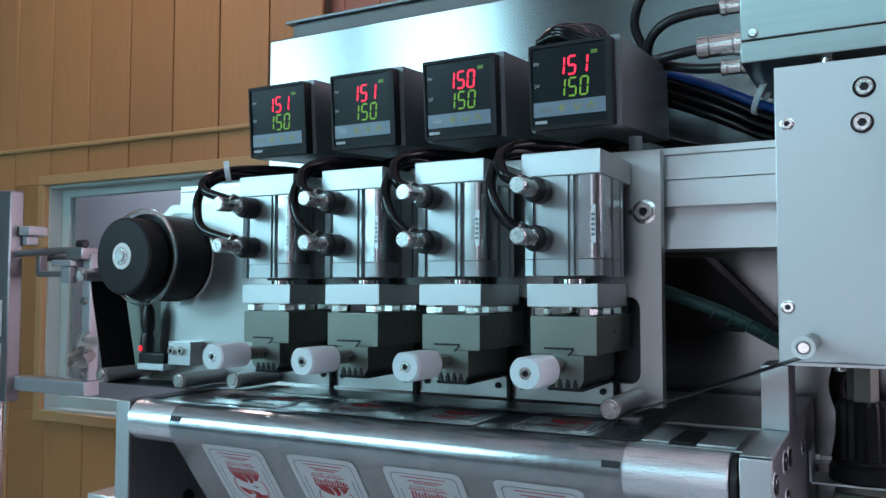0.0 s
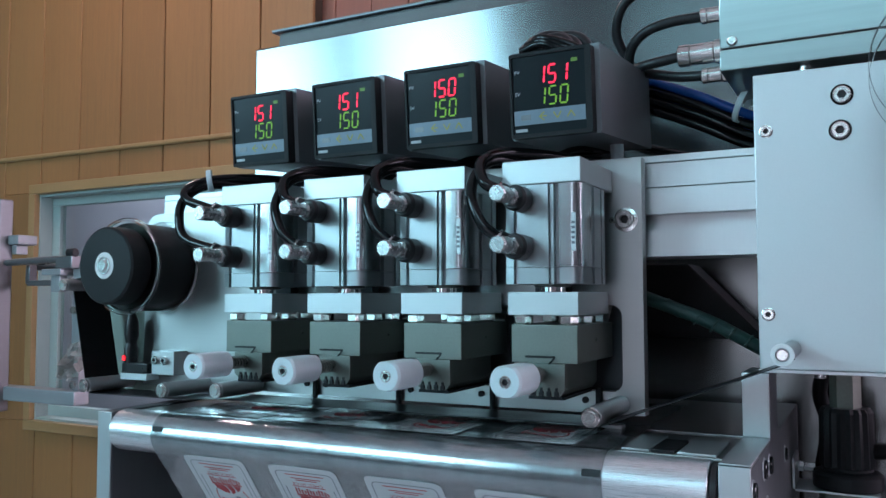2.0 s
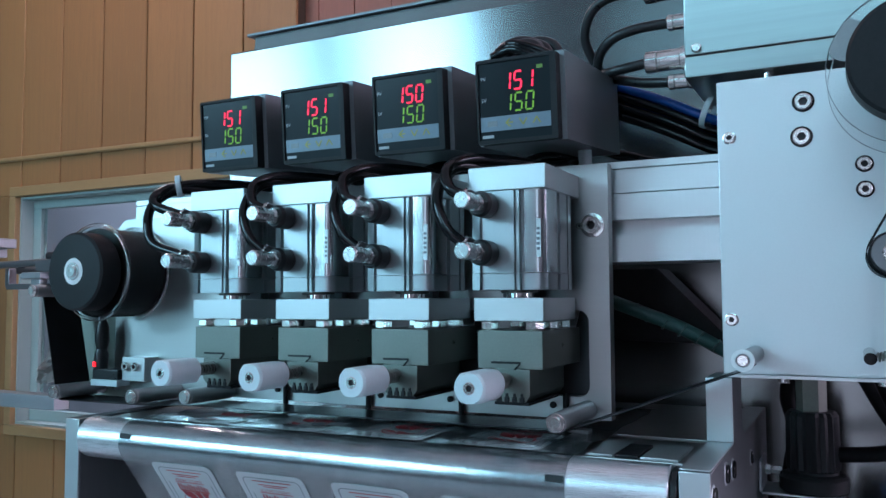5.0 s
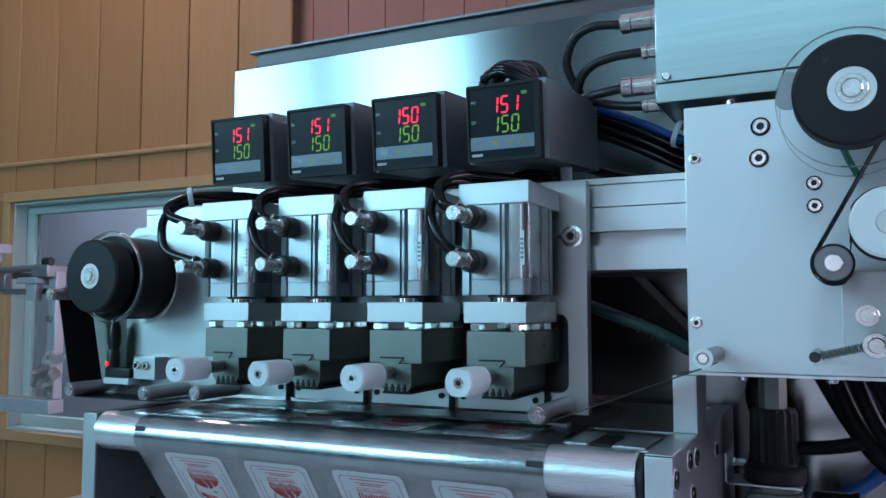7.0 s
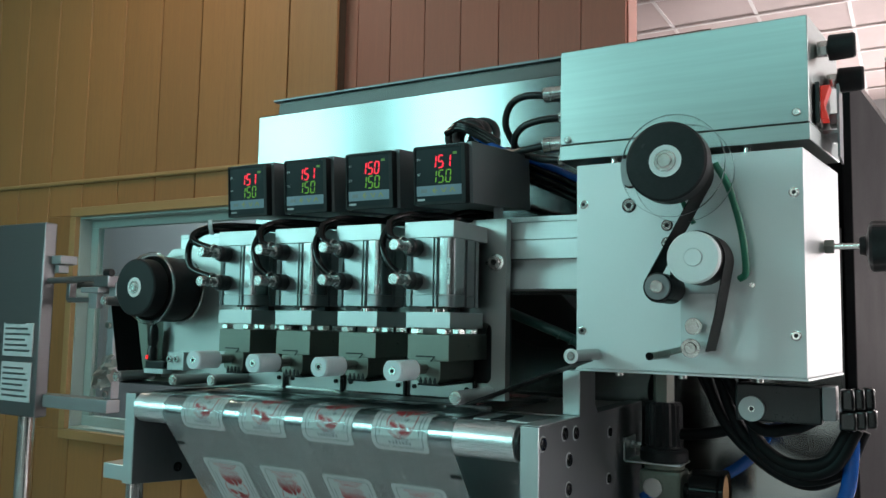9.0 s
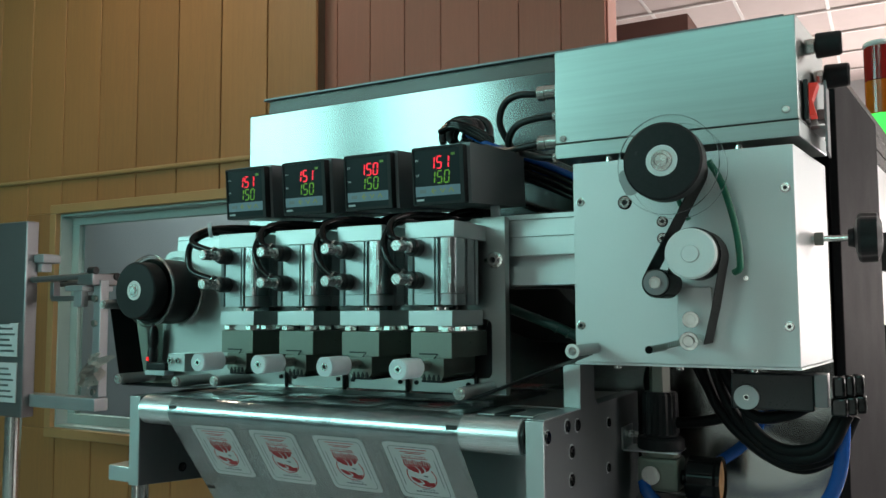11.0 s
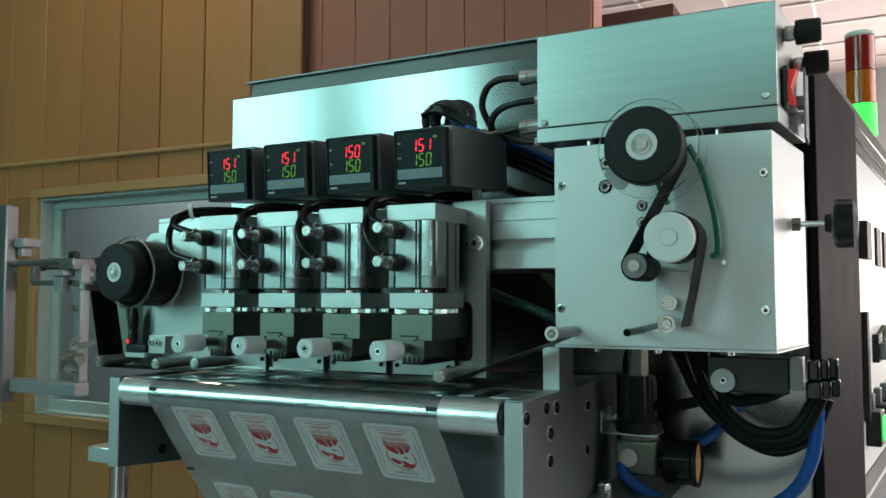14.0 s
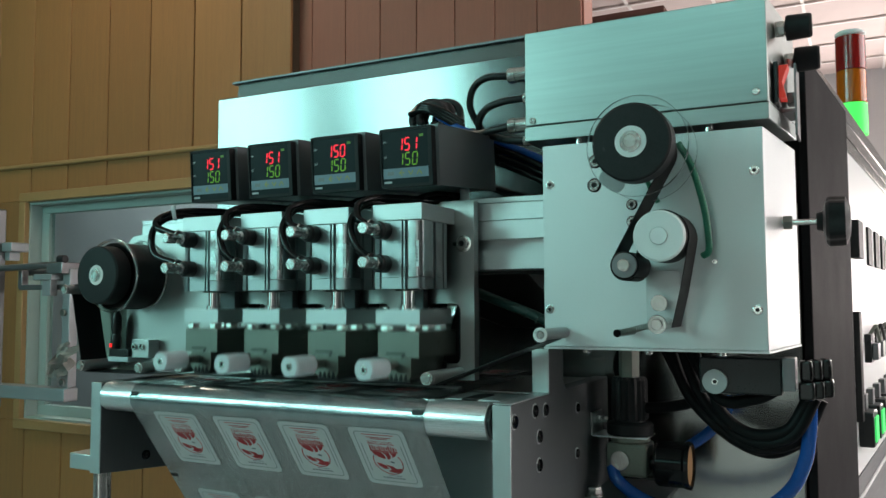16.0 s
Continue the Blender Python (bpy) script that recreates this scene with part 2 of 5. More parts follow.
# ---------------------------------------------------------------- mesh helpers


def bm_box(x0, x1, y0, y1, z0, z1, bev=0.0, seg=2):
    bm = bmesh.new()
    bmesh.ops.create_cube(bm, size=1.0)
    for v in bm.verts:
        v.co = Vector((x0 + (v.co.x + 0.5) * (x1 - x0), y0 + (v.co.y + 0.5) * (y1 - y0), z0 + (v.co.z + 0.5) * (z1 - z0)))
    if bev:
        bmesh.ops.bevel(bm, geom=list(bm.edges), offset=bev, segments=seg, profile=0.5, affect="EDGES")
    return bm


def frame_of(d):
    d = Vector(d).normalized()
    return d.to_track_quat("Z", "Y").to_matrix()


def bm_lathe(prof, at, d=(0, 0, 1), seg=32):
    """Revolves (radius, height) pairs round the axis d through at."""
    bm = bmesh.new()
    seg = max(seg, 20) if seg > 8 else seg
    m, at = frame_of(d), Vector(at)
    rings = []
    for r, hgt in prof:
        if r < 1e-7:
            rings.append([bm.verts.new(at + m @ Vector((0, 0, hgt)))])
        else:
            rings.append([bm.verts.new(at + m @ Vector((r * math.cos(2 * math.pi * i / seg), r * math.sin(2 * math.pi * i / seg), hgt))) for i in range(seg)])
    for a, b in zip(rings, rings[1:]):
        for i in range(seg):
            j = (i + 1) % seg
            if len(a) == 1 and len(b) == 1:
                break
            if len(a) == 1:
                bm.faces.new((a[0], b[i], b[j]))
            elif len(b) == 1:
                bm.faces.new((a[i], a[j], b[0]))
            else:
                bm.faces.new((a[i], a[j], b[j], b[i]))
    bmesh.ops.recalc_face_normals(bm, faces=bm.faces)
    return bm


def bm_cyl(p0, p1, r, seg=28, bev=0.0):
    d = Vector(p1) - Vector(p0)
    n = d.length
    b = min(bev, r * 0.5, n * 0.4)
    prof = [(0, 0), (r - b, 0), (r, b), (r, n - b), (r - b, n), (0, n)] if b else [(0, 0), (r, 0), (r, n), (0, n)]
    return bm_lathe(prof, p0, d, seg)


def bm_ring(p0, p1, r, ri, seg=40, bev=0.0003):
    n = (Vector(p1) - Vector(p0)).length
    return bm_lathe([(ri, 0), (r - bev, 0), (r, bev), (r, n - bev), (r - bev, n), (ri, n), (ri, 0)], p0, Vector(p1) - Vector(p0), seg)


def spline(pts, steps=8):
    pts = [Vector(p) for p in pts]
    q = [pts[0] * 2 - pts[1], *pts, pts[-1] * 2 - pts[-2]]
    out = []
    for i in range(1, len(q) - 2):
        a, b, c, d = q[i - 1 : i + 3]
        for k in range(steps):
            t = k / steps
            out.append(0.5 * (2 * b + (c - a) * t + (2 * a - 5 * b + 4 * c - d) * t * t + (3 * b - a - 3 * c + d) * t**3))
    return out + [pts[-1]]


def bm_tube(pts, r, seg=10, steps=8):
    path, seg = spline(pts, steps), max(seg, 20)
    bm = bmesh.new()
    up, rings = Vector((0.3, 0.2, 1)), []
    for i, p in enumerate(path):
        d = (path[min(i + 1, len(path) - 1)] - path[max(i - 1, 0)]).normalized()
        s = d.cross(up)
        s = s.normalized() if s.length > 1e-4 else Vector((1, 0, 0))
        up = s.cross(d).normalized()
        rings.append([bm.verts.new(p + r * (math.cos(2 * math.pi * k / seg) * s + math.sin(2 * math.pi * k / seg) * up)) for k in range(seg)])
    for a, b in zip(rings, rings[1:]):
        for k in range(seg):
            bm.faces.new((a[k], a[(k + 1) % seg], b[(k + 1) % seg], b[k]))
    bm.faces.new(rings[0])
    bm.faces.new(rings[-1])
    bmesh.ops.recalc_face_normals(bm, faces=bm.faces)
    return bm


def bm_prism(poly, axis, a0, a1, bev=0.0):
    """Extrudes a polygon of the two other axes along the axis x, y or z."""
    def at(u, v, w):
        return {"x": (w, u, v), "y": (u, w, v), "z": (u, v, w)}[axis]
    bm = bmesh.new()
    lo = [bm.verts.new(at(u, v, a0)) for u, v in poly]
    hi = [bm.verts.new(at(u, v, a1)) for u, v in poly]
    n = len(poly)
    bm.faces.new(lo)
    bm.faces.new(hi)
    for i in range(n):
        bm.faces.new((lo[i], lo[(i + 1) % n], hi[(i + 1) % n], hi[i]))
    bmesh.ops.recalc_face_normals(bm, faces=bm.faces)
    if bev:
        bmesh.ops.bevel(bm, geom=list(bm.edges), offset=bev, segments=2, profile=0.5, affect="EDGES")
    return bm


def merged(*many):
    out = bmesh.new()
    for bm in many:
        me = bpy.data.meshes.new("tmp")
        bm.to_mesh(me)
        out.from_mesh(me)
        bpy.data.meshes.remove(me)
        bm.free()
    return out


def mesh_of(name, bm, material, smooth=True):
    me = bpy.data.meshes.new(name)
    bm.to_mesh(me)
    bm.free()
    me.materials.append(material)
    if smooth:
        me.set_sharp_from_angle(angle=radians(20))
        me.polygons.foreach_set("use_smooth", [True] * len(me.polygons))
        me.update()
    return me


def part(name, bm, material, parent, label=""):
    ob = new(name, mesh_of(name, bm, material))
    ob.parent = parent
    return tagged(ob, label)


def thing(name, label, category, at=(0, 0, 0), group="", kind=""):
    ob = new(name)
    ob.empty_display_size = 0.02
    ob.matrix_basis = Matrix.Translation(at)
    return tagged(ob, label, category, group, kind)


def solid(name, bm, material, label, category, group="", kind=""):
    return tagged(new(name, mesh_of(name, bm, material)), label, category, group, kind)


def bm_text(text, size, m):
    cu = bpy.data.curves.new("txt", "FONT")
    cu.body, cu.size, cu.align_x, cu.align_y, cu.extrude = text, size, "CENTER", "CENTER", 0.0
    ob = bpy.data.objects.new("txt", cu)
    bm = bmesh.new()
    bm.from_mesh(ob.to_mesh())
    ob.to_mesh_clear()
    bpy.data.objects.remove(ob)
    bpy.data.curves.remove(cu)
    bmesh.ops.transform(bm, matrix=m, verts=bm.verts)
    return bm


def bm_socket_head(at, d, r, hgt, flange=0.0):
    """A cap screw with a hexagonal socket, seated at the point at, facing d."""
    m, at, n = frame_of(d), Vector(at), 24
    bm = bmesh.new()

    def ring(rad, z, hexa=False):
        out = []
        for i in range(n):
            a = 2 * math.pi * i / n
            rr = rad * math.cos(math.pi / 6) / math.cos((a % (math.pi / 3)) - math.pi / 6) if hexa else rad
            out.append(bm.verts.new(at + m @ Vector((rr * math.cos(a), rr * math.sin(a), z))))
        return out
    rings = [ring(r, 0), ring(r, hgt * 0.85), ring(r * 0.9, hgt), ring(r * 0.55, hgt, True), ring(r * 0.53, hgt * 0.35, True)]
    if flange:
        rings = [ring(flange, 0), ring(flange, hgt * 0.18), ring(r * 1.02, hgt * 0.25)] + rings[1:]
    for a, b in zip(rings, rings[1:]):
        for i in range(n):
            bm.faces.new((a[i], a[(i + 1) % n], b[(i + 1) % n], b[i]))
    bm.faces.new(rings[-1])
    bmesh.ops.recalc_face_normals(bm, faces=bm.faces)
    return bm


def screw(name, at, d, r, hgt, parent, material, flange=0.0, label=""):
    """A socket cap screw whose socket is black inside."""
    ob = part(name, bm_socket_head(at, d, r, hgt, flange), material, parent, label)
    ob.data.materials.append(BLACK)
    at, d = Vector(at), Vector(d).normalized()
    for f in ob.data.polygons:
        q = Vector(f.center) - at
        if (q - d * q.dot(d)).length < r * 0.56 and q.dot(d) < hgt * 0.9:
            f.material_index = 1
    return ob


def bm_hex(at, d, r, hgt):
    return bm_lathe([(0, 0), (r * 0.93, 0), (r, hgt * 0.15), (r, hgt * 0.85), (r * 0.93, hgt), (0, hgt)], at, d, 6)


def rounded(x0, x1, y0, y1, r, n=5):
    pts = []
    for cx, cy, a0 in ((x1 - r, y1 - r, 0), (x0 + r, y1 - r, 90), (x0 + r, y0 + r, 180), (x1 - r, y0 + r, 270)):
        pts += [(cx + r * math.cos(radians(a0 + 90 * k / n)), cy + r * math.sin(radians(a0 + 90 * k / n))) for k in range(n + 1)]
    return pts

# ---------------------------------------------------------------- the room
CEIL = 3.6
solid("floor", bm_box(-7, 5, -3.2, 9, -0.1, 0), CONCRETE, "grey screed workshop floor", "floor", kind="structure")
solid("ceiling", merged(bm_box(-7, 5, -3.2, 9, CEIL, CEIL + 0.1),
                        *[bm_box(-7, 5, -3.0 + 0.6 * k, -2.976 + 0.6 * k, CEIL - 0.006, CEIL - 0.001) for k in range(20)]), TILE,
      "pinkish tiled suspended ceiling", "ceiling", kind="structure")
solid("trim", merged(*[bm_box(-6.8 + 0.6 * k, -6.776 + 0.6 * k, -3.1, 8.9, CEIL - 0.012, CEIL - 0.007) for k in range(19)],
                     *[bm_box(-6.9, 4.9, -3.0 + 0.6 * k, -2.976 + 0.6 * k, CEIL - 0.018, CEIL - 0.0125) for k in range(20)]), TBAR,
      "white ceiling grid bars", "ceiling grid", kind="structure")


def holed(outer, holes, axis, a0, a1):
    """A plate with holes: polygons of the two other axes, extruded along the axis."""
    def at(u, v, w):
        return {"x": (w, u, v), "y": (u, w, v), "z": (u, v, w)}[axis]
    bm = bmesh.new()
    edges = []
    for loop in (outer, *holes):
        vs = [bm.verts.new(at(u, v, a0)) for u, v in loop]
        edges += [bm.edges.new((vs[i], vs[(i + 1) % len(vs)])) for i in range(len(vs))]
    bmesh.ops.triangle_fill(bm, use_beauty=True, use_dissolve=False, edges=edges)
    out = bmesh.ops.extrude_face_region(bm, geom=list(bm.faces))
    shift = Vector(at(0, 0, a1)) - Vector(at(0, 0, a0))
    bmesh.ops.translate(bm, vec=shift, verts=[g for g in out["geom"] if isinstance(g, bmesh.types.BMVert)])
    bmesh.ops.recalc_face_normals(bm, faces=bm.faces)
    return bm


# oak-panelled wall with a framed window
WY = 2.5
WX0, WX1, WZ0, WZ1 = -3.457, -1.93, 0.77, 1.81
solid("wall_north", holed([(-7, 0), (-1.885, 0), (-1.885, CEIL), (-7, CEIL)], [[(WX0 - 0.04, WZ0 - 0.04), (WX1 + 0.04, WZ0 - 0.04), (WX1 + 0.04, WZ1 + 0.04), (WX0 - 0.04, WZ1 + 0.04)]], "y", WY + 0.012, WY + 0.12),
      GROOVE, "dark backing of the oak-panelled wall", "wall", kind="structure")
panel_wall = bpy.data.objects["wall_north"]
step, x = 0.262, -1.885
while x > -6.6:
    a, b = x - step + 0.006, x
    spans = [(0.0, CEIL)] if (b < WX0 - 0.02 or a > WX1) else [(0.0, WZ0 - 0.01), (WZ1 + 0.01, CEIL)]
    if a < WX0 - 0.05 < b:
        part("panel", bm_box(a, WX0 - 0.0445, WY - 0.004, WY + 0.011, WZ0 - 0.0095, WZ1 + 0.0095, 0.003, 1), WOOD, panel_wall)
    for z0, z1 in spans:
        part("panel", bm_box(a, b, WY - 0.004, WY + 0.011, z0, z1, 0.003, 1), WOOD, panel_wall)
    x -= step
win = thing("window_1", "wide interior window in a light oak frame", "window", (WX0, WY, WZ0), kind="structure")
w, h = WX1 - WX0, WZ1 - WZ0
part("window_frame", merged(bm_box(-0.045, w + 0.045, -0.03, 0.13, h, h + 0.045, 0.004), bm_box(-0.045, w + 0.045, -0.03, 0.13, -0.045, 0, 0.004),
                            bm_box(-0.045, 0, -0.03, 0.13, 0.0, h, 0.004), bm_box(w, w + 0.045, -0.03, 0.13, 0.0, h, 0.004)), WOOD_TRIM, win)
part("inner_frame", merged(bm_box(0.001, w - 0.001, 0.06, 0.1, h - 0.05, h - 0.001, 0.003), bm_box(0.001, w - 0.001, 0.06, 0.1, 0.001, 0.06, 0.003),
                           bm_box(0.001, 0.06, 0.061, 0.099, 0.06, h - 0.05, 0.003), bm_box(w - 0.06, w - 0.001, 0.061, 0.099, 0.06, h - 0.05, 0.003)), PANE_FRAME, win)
part("lining", merged(bm_box(0.001, 0.010, -0.004, 0.0595, 0.012, h - 0.012), bm_box(w - 0.010, w - 0.001, -0.004, 0.0595, 0.012, h - 0.012),
                      bm_box(0.001, w - 0.001, -0.004, 0.0595, h - 0.0115, h - 0.001), bm_box(0.001, w - 0.001, -0.004, 0.0595, 0.001, 0.0115)), PANE_FRAME, win, "grey-green window lining")
pane = part("pane", bm_box(0.06, w - 0.06, 0.078, 0.084, 0.06, h - 0.05), PANE, win)
pane.visible_shadow = False
solid("cornice_cable", bm_tube([(-6.5, WY - 0.012, 2.01), (-3.96, WY - 0.012, 1.992), (-2.37, WY - 0.012, 1.979), (-1.89, WY - 0.012, 1.975)], 0.011, 8, 6),
      WOOD_TRIM, "pale cable conduit running along the oak wall", "conduit")

# room behind the window
RY_ROOM = 2.68
solid("wall_north_room", merged(bm_box(-7, -1.75, 4.55, 4.65, 0, CEIL), bm_box(-1.85, -1.75, RY_ROOM, 4.54, 0, CEIL)), PLASTER, "pale lilac-grey plaster wall behind the window", "wall", kind="structure")
desk = thing("white_bench", "low pale bench in the room behind the window", "bench", (-3.0, 4.0, 0))
part("top", bm_box(-0.9, 0.9, -0.3, 0.3, 0.78, 0.82, 0.004), PLASTER, desk)
part("body", bm_box(-0.85, 0.85, -0.27, 0.27, 0.0, 0.78, 0.004), PLASTER, desk)

# reddish panelled wall beside it, the dark bulkhead, and walls that close the room
RY, RX = 2.56, -0.690
solid("wall_red", bm_box(-1.93, RX - 0.002, RY + 0.012, RY + 0.11, 0, CEIL), GROOVE, "dark backing of the reddish panelled wall", "wall", kind="structure")
red_wall = bpy.data.objects["wall_red"]
x = RX
while x > -1.9:
    part("panel", bm_box(max(x - 0.162 + 0.002, -1.93), x, RY - 0.004, RY + 0.011, 0, CEIL, 0.002, 1), REDWOOD, red_wall)
    x -= 0.162
part("end_panel", bm_box(RX - 0.0015, RX + 0.006, RY + 0.012, RY + 0.112, 0, CEIL, 0.002, 1), REDWOOD, red_wall)
solid("bulkhead", bm_box(-2.2, -1.01, 5.5, 5.9, 2.3, 3.36, 0.004), DARKWOOD, "dark brown timber bulkhead below the ceiling", "bulkhead", kind="structure")
# opening and glowing pane are added for the ceiling fill lamp
solid("wall_far", holed([(-7, 0), (5, 0), (5, CEIL), (-7, CEIL)], [[(-0.6, 0.8), (2.6, 0.8), (2.6, 2.3), (-0.6, 2.3)]], "y", 8.9, 9.0), PLASTER, "far plaster wall with an added opening for the ceiling fill", "wall", kind="structure")
solid("daylight_sky", bm_box(-0.7, 2.7, 9.2, 9.22, 0.7, 2.4), SIDE_GLOW, "added glowing pane behind the ceiling fill lamp", "sky", kind="structure")
solid("wall_west", bm_box(-7.1, -7, -3.2, 9, 0, CEIL), DARKWALL, "plain plaster wall", "wall", kind="structure")
solid("wall_east", holed([(-3.2, 0), (9, 0), (9, CEIL), (-3.2, CEIL)], [[(0.2, 1.2), (4.8, 1.2), (4.8, 3.4), (0.2, 3.4)]], "x", 3.6, 3.72), DARKWALL,
      "dark wall with a wide daylight window", "wall", kind="structure")
solid("wall_south", holed([(-7, 0), (5, 0), (5, CEIL), (-7, CEIL)], [[(a, 1.0), (b, 1.0), (b, 1.94), (a, 1.94)] for a, b in FRONT_WINDOWS] + [[(a, 2.0), (b, 2.0), (b, 3.2), (a, 3.2)] for a, b in FRONT_WINDOWS] + [[(-0.62, 0.05), (-0.02, 0.05), (-0.02, 2.1), (-0.62, 2.1)]] + [[(-1.15, 2.42), (0.6, 2.42), (0.6, 2.88), (-1.15, 2.88)], [(-0.4, 2.96), (1.0, 2.96), (1.0, 3.48), (-0.4, 3.48)]], "y", -3.1, -2.98), DARKWALL,
      "dark wall with tall daylight windows", "wall", kind="structure")
# added glowing pane that the control box front reflects
solid("frosted_pane", bm_box(-1.2, 0.65, -3.14, -3.12, 2.37, 2.92), ADDED_PANE_GLOW, "added unseen green pane for the control box to reflect", "window", kind="structure")
# added glowing pane behind the high fill lamp, out of view
solid("daylight_sky", bm_box(-0.45, 1.05, -3.3, -3.28, 2.95, 3.52), SKY_GLOW, "added glowing pane behind the unseen high fill lamp", "sky", kind="structure")
# door-sized glowing pane, added for the cabinet's bright streak and the drive box
solid("frosted_pane", bm_box(-0.67, 0.03, -3.14, -3.12, 0.02, 2.15), ADDED_DOOR_GLOW, "added unseen door-sized pane that brightens cabinet and drive box", "door", kind="structure")
for n, (a, b) in enumerate(FRONT_WINDOWS):
    # added glowing pane that gives upright metal something bright to reflect
    solid("frosted_pane", bm_box(a - 0.03, b + 0.03, -3.14, -3.12, 0.97, 1.96), ADDED_PANE_GLOW, "added glowing pane under the window, for metal to reflect", "window", kind="structure")
    solid("daylight_sky", bm_box(a - 0.05, b + 0.05, -3.3, -3.28, 1.97, 3.25), SKY_GLOW, "bright daylight outside a window", "sky", kind="structure")
solid("daylight_sky", bm_box(3.9, 3.92, 0.0, 5.0, 1.0, 3.55), SIDE_GLOW, "bright daylight outside a window", "sky", kind="structure")
for cx, cy in ((0.45, 5.5), (1.35, 7.2), (-2.6, 1.5), (-4.2, 3.6)):
    lamp = thing("ceiling_light", "recessed louvred ceiling light, switched on", "ceiling light", (cx, cy, CEIL), "ceiling lights")
    part("frame", merged(bm_box(-0.3, 0.3, -0.3, -0.28, -0.03, 0), bm_box(-0.3, 0.3, 0.28, 0.3, -0.03, 0), bm_box(-0.3, -0.28, -0.28, 0.28, -0.03, 0), bm_box(0.28, 0.3, -0.28, 0.28, -0.03, 0)), TBAR, lamp)
    part("diffuser", bm_box(-0.279, 0.279, -0.279, 0.279, -0.012, -0.008), LAMP_GLOW, lamp)
    for k in range(5):
        part("louvre", bm_box(-0.279, 0.279, -0.24 + 0.12 * k - 0.006, -0.24 + 0.12 * k + 0.006, -0.03, -0.013), GREY_MACHINE, lamp)

# ---------------------------------------------------------------- machine body
body = thing("machine_cabinet", "brushed stainless packaging machine cabinet with raised hood", "machine", (-0.22, 0.62, 0))
body.matrix_basis = Matrix.Identity(4)
part("cabinet_body", bm_prism([(-0.5402, 0.6185), (0.092, 0.6185), (0.178, 1.40), (-0.54, 1.40)], "z", 0.0, 1.405, 0.002), STEEL, body)
part("hood", bm_box(-0.5402, 0.06, 0.6185, 1.1, 1.4055, 1.5654, 0.002), STEEL_HOOD, body, "mirror-bright brushed stainless hood")
part("hood_lid", bm_prism([(0.6490, 1.5656), (0.6535, 1.5905), (1.12, 1.600), (1.12, 1.5656)], "x", -0.538, 0.058), STEEL_HOOD, body)
part("lid_edge", bm_box(-0.5465, 0.06, 0.650, 1.14, 1.5915, 1.5945, 0.0008), TRIM_GREY, body, "thin overhanging lid edge")
# side of the cabinet: dark panel, glazed door, top rail
def side(y, off=0.0):
    return 0.092 + (y - 0.6185) * 0.11 + off
part("side_panel", bm_prism([(side(0.62, 0.001), 0.62), (side(0.62, 0.008), 0.62), (side(0.87, 0.008), 0.87), (side(0.87, 0.001), 0.87)], "z", 0.3, 1.53, 0.001), CABINET, body, "dark grey side panel")
part("rear_tower", bm_prism([(0.0, 0.70), (side(0.70, 0.0), 0.70), (side(1.40, 0.0), 1.40), (0.0, 1.40)], "z", 1.4055, 1.528), CABINET, body)
def side_slab(name, y0, y1, off0, off1, z0, z1, material, label="", bev=0.0008):
    """A slab on the slanting cabinet side, standing proud of it from off0 to off1."""
    return part(name, bm_prism([(side(y0, off0), y0), (side(y0, off1), y0), (side(y1, off1), y1), (side(y1, off0), y1)], "z", z0, z1, bev), material, body, label)


side_slab("top_rail", 0.715, 1.42, -0.014, 0.0016, 1.529, 1.5475, STEEL, "polished top rail", 0.0015)
side_slab("rail_flange", 0.700, 1.42, 0.0004, 0.0012, 1.5125, 1.5288, STEEL, "bent flange of the top rail", 0.0002)
side_slab("lintel", 0.876, 1.40, 0.0002, 0.0026, 1.4950, 1.5085, STEEL, "bright door lintel", 0.0004)
side_slab("door_post", 0.868, 0.878, 0.0005, 0.0024, 0.3, 1.50, STEEL, "thin steel door post", 0.0004)
side_slab("white_backing", 0.890, 1.39, 0.0004, 0.0012, 1.126, 1.494, WHITE_CAP, "bright white component backing plate", 0.0002)
side_slab("lower_backing", 0.890, 1.39, 0.0004, 0.0012, 0.3, 1.124, GREY_MACHINE, "grey lower cover plate", 0.0002)
side_slab("duct_edge", 0.900, 1.38, 0.0013, 0.0030, 1.0975, 1.1025, WHITE_CAP, "white cable duct edge", 0.0003)
for y in (0.879, 0.887):
    side_slab("door_glass", y, y + 0.005, 0.0026, 0.0040, 0.3, 1.494, PANE, "green-edged glass door", 0.0)
side_slab("contactor", 0.9195, 0.960, 0.0013, 0.0112, 1.3715, 1.4150, BLACK_MATT, "black contactor", 0.001)
for k in range(4):
    y = 1.083 + 0.088 * k
    side_slab("relay", y, y + 0.045, 0.0013, 0.0040, 1.3690, 1.4190, BLACK_MATT, "slim black relay", 0.0006)
side_slab("cable_duct", 0.9257, 0.945, 0.0013, 0.0080, 1.186, 1.3105, BLACK_MATT, "black cable duct", 0.001)
for k in range(5):
    y = 1.0233 + 0.062 * k
    side_slab("terminal", y, y + 0.040, 0.0013, 0.0090, 1.2465, 1.2815, BLACK, "black terminal block", 0.001)
    side_slab("clear_cover", y + 0.004, y + 0.034, 0.0092, 0.0160, 1.2500, 1.2700, GREY_MACHINE, "grey terminal cover", 0.0008)
    part("wire", bm_tube([(side(y + 0.02, 0.006), y + 0.02, 1.281), (side(y + 0.02, 0.012), y + 0.02, 1.291), (side(y + 0.02, 0.014), y + 0.03, 1.286), (side(y + 0.03, 0.016), y + 0.05, 1.272)], 0.0022, 10, 5), BLACK if k % 2 else OLIVE, body)
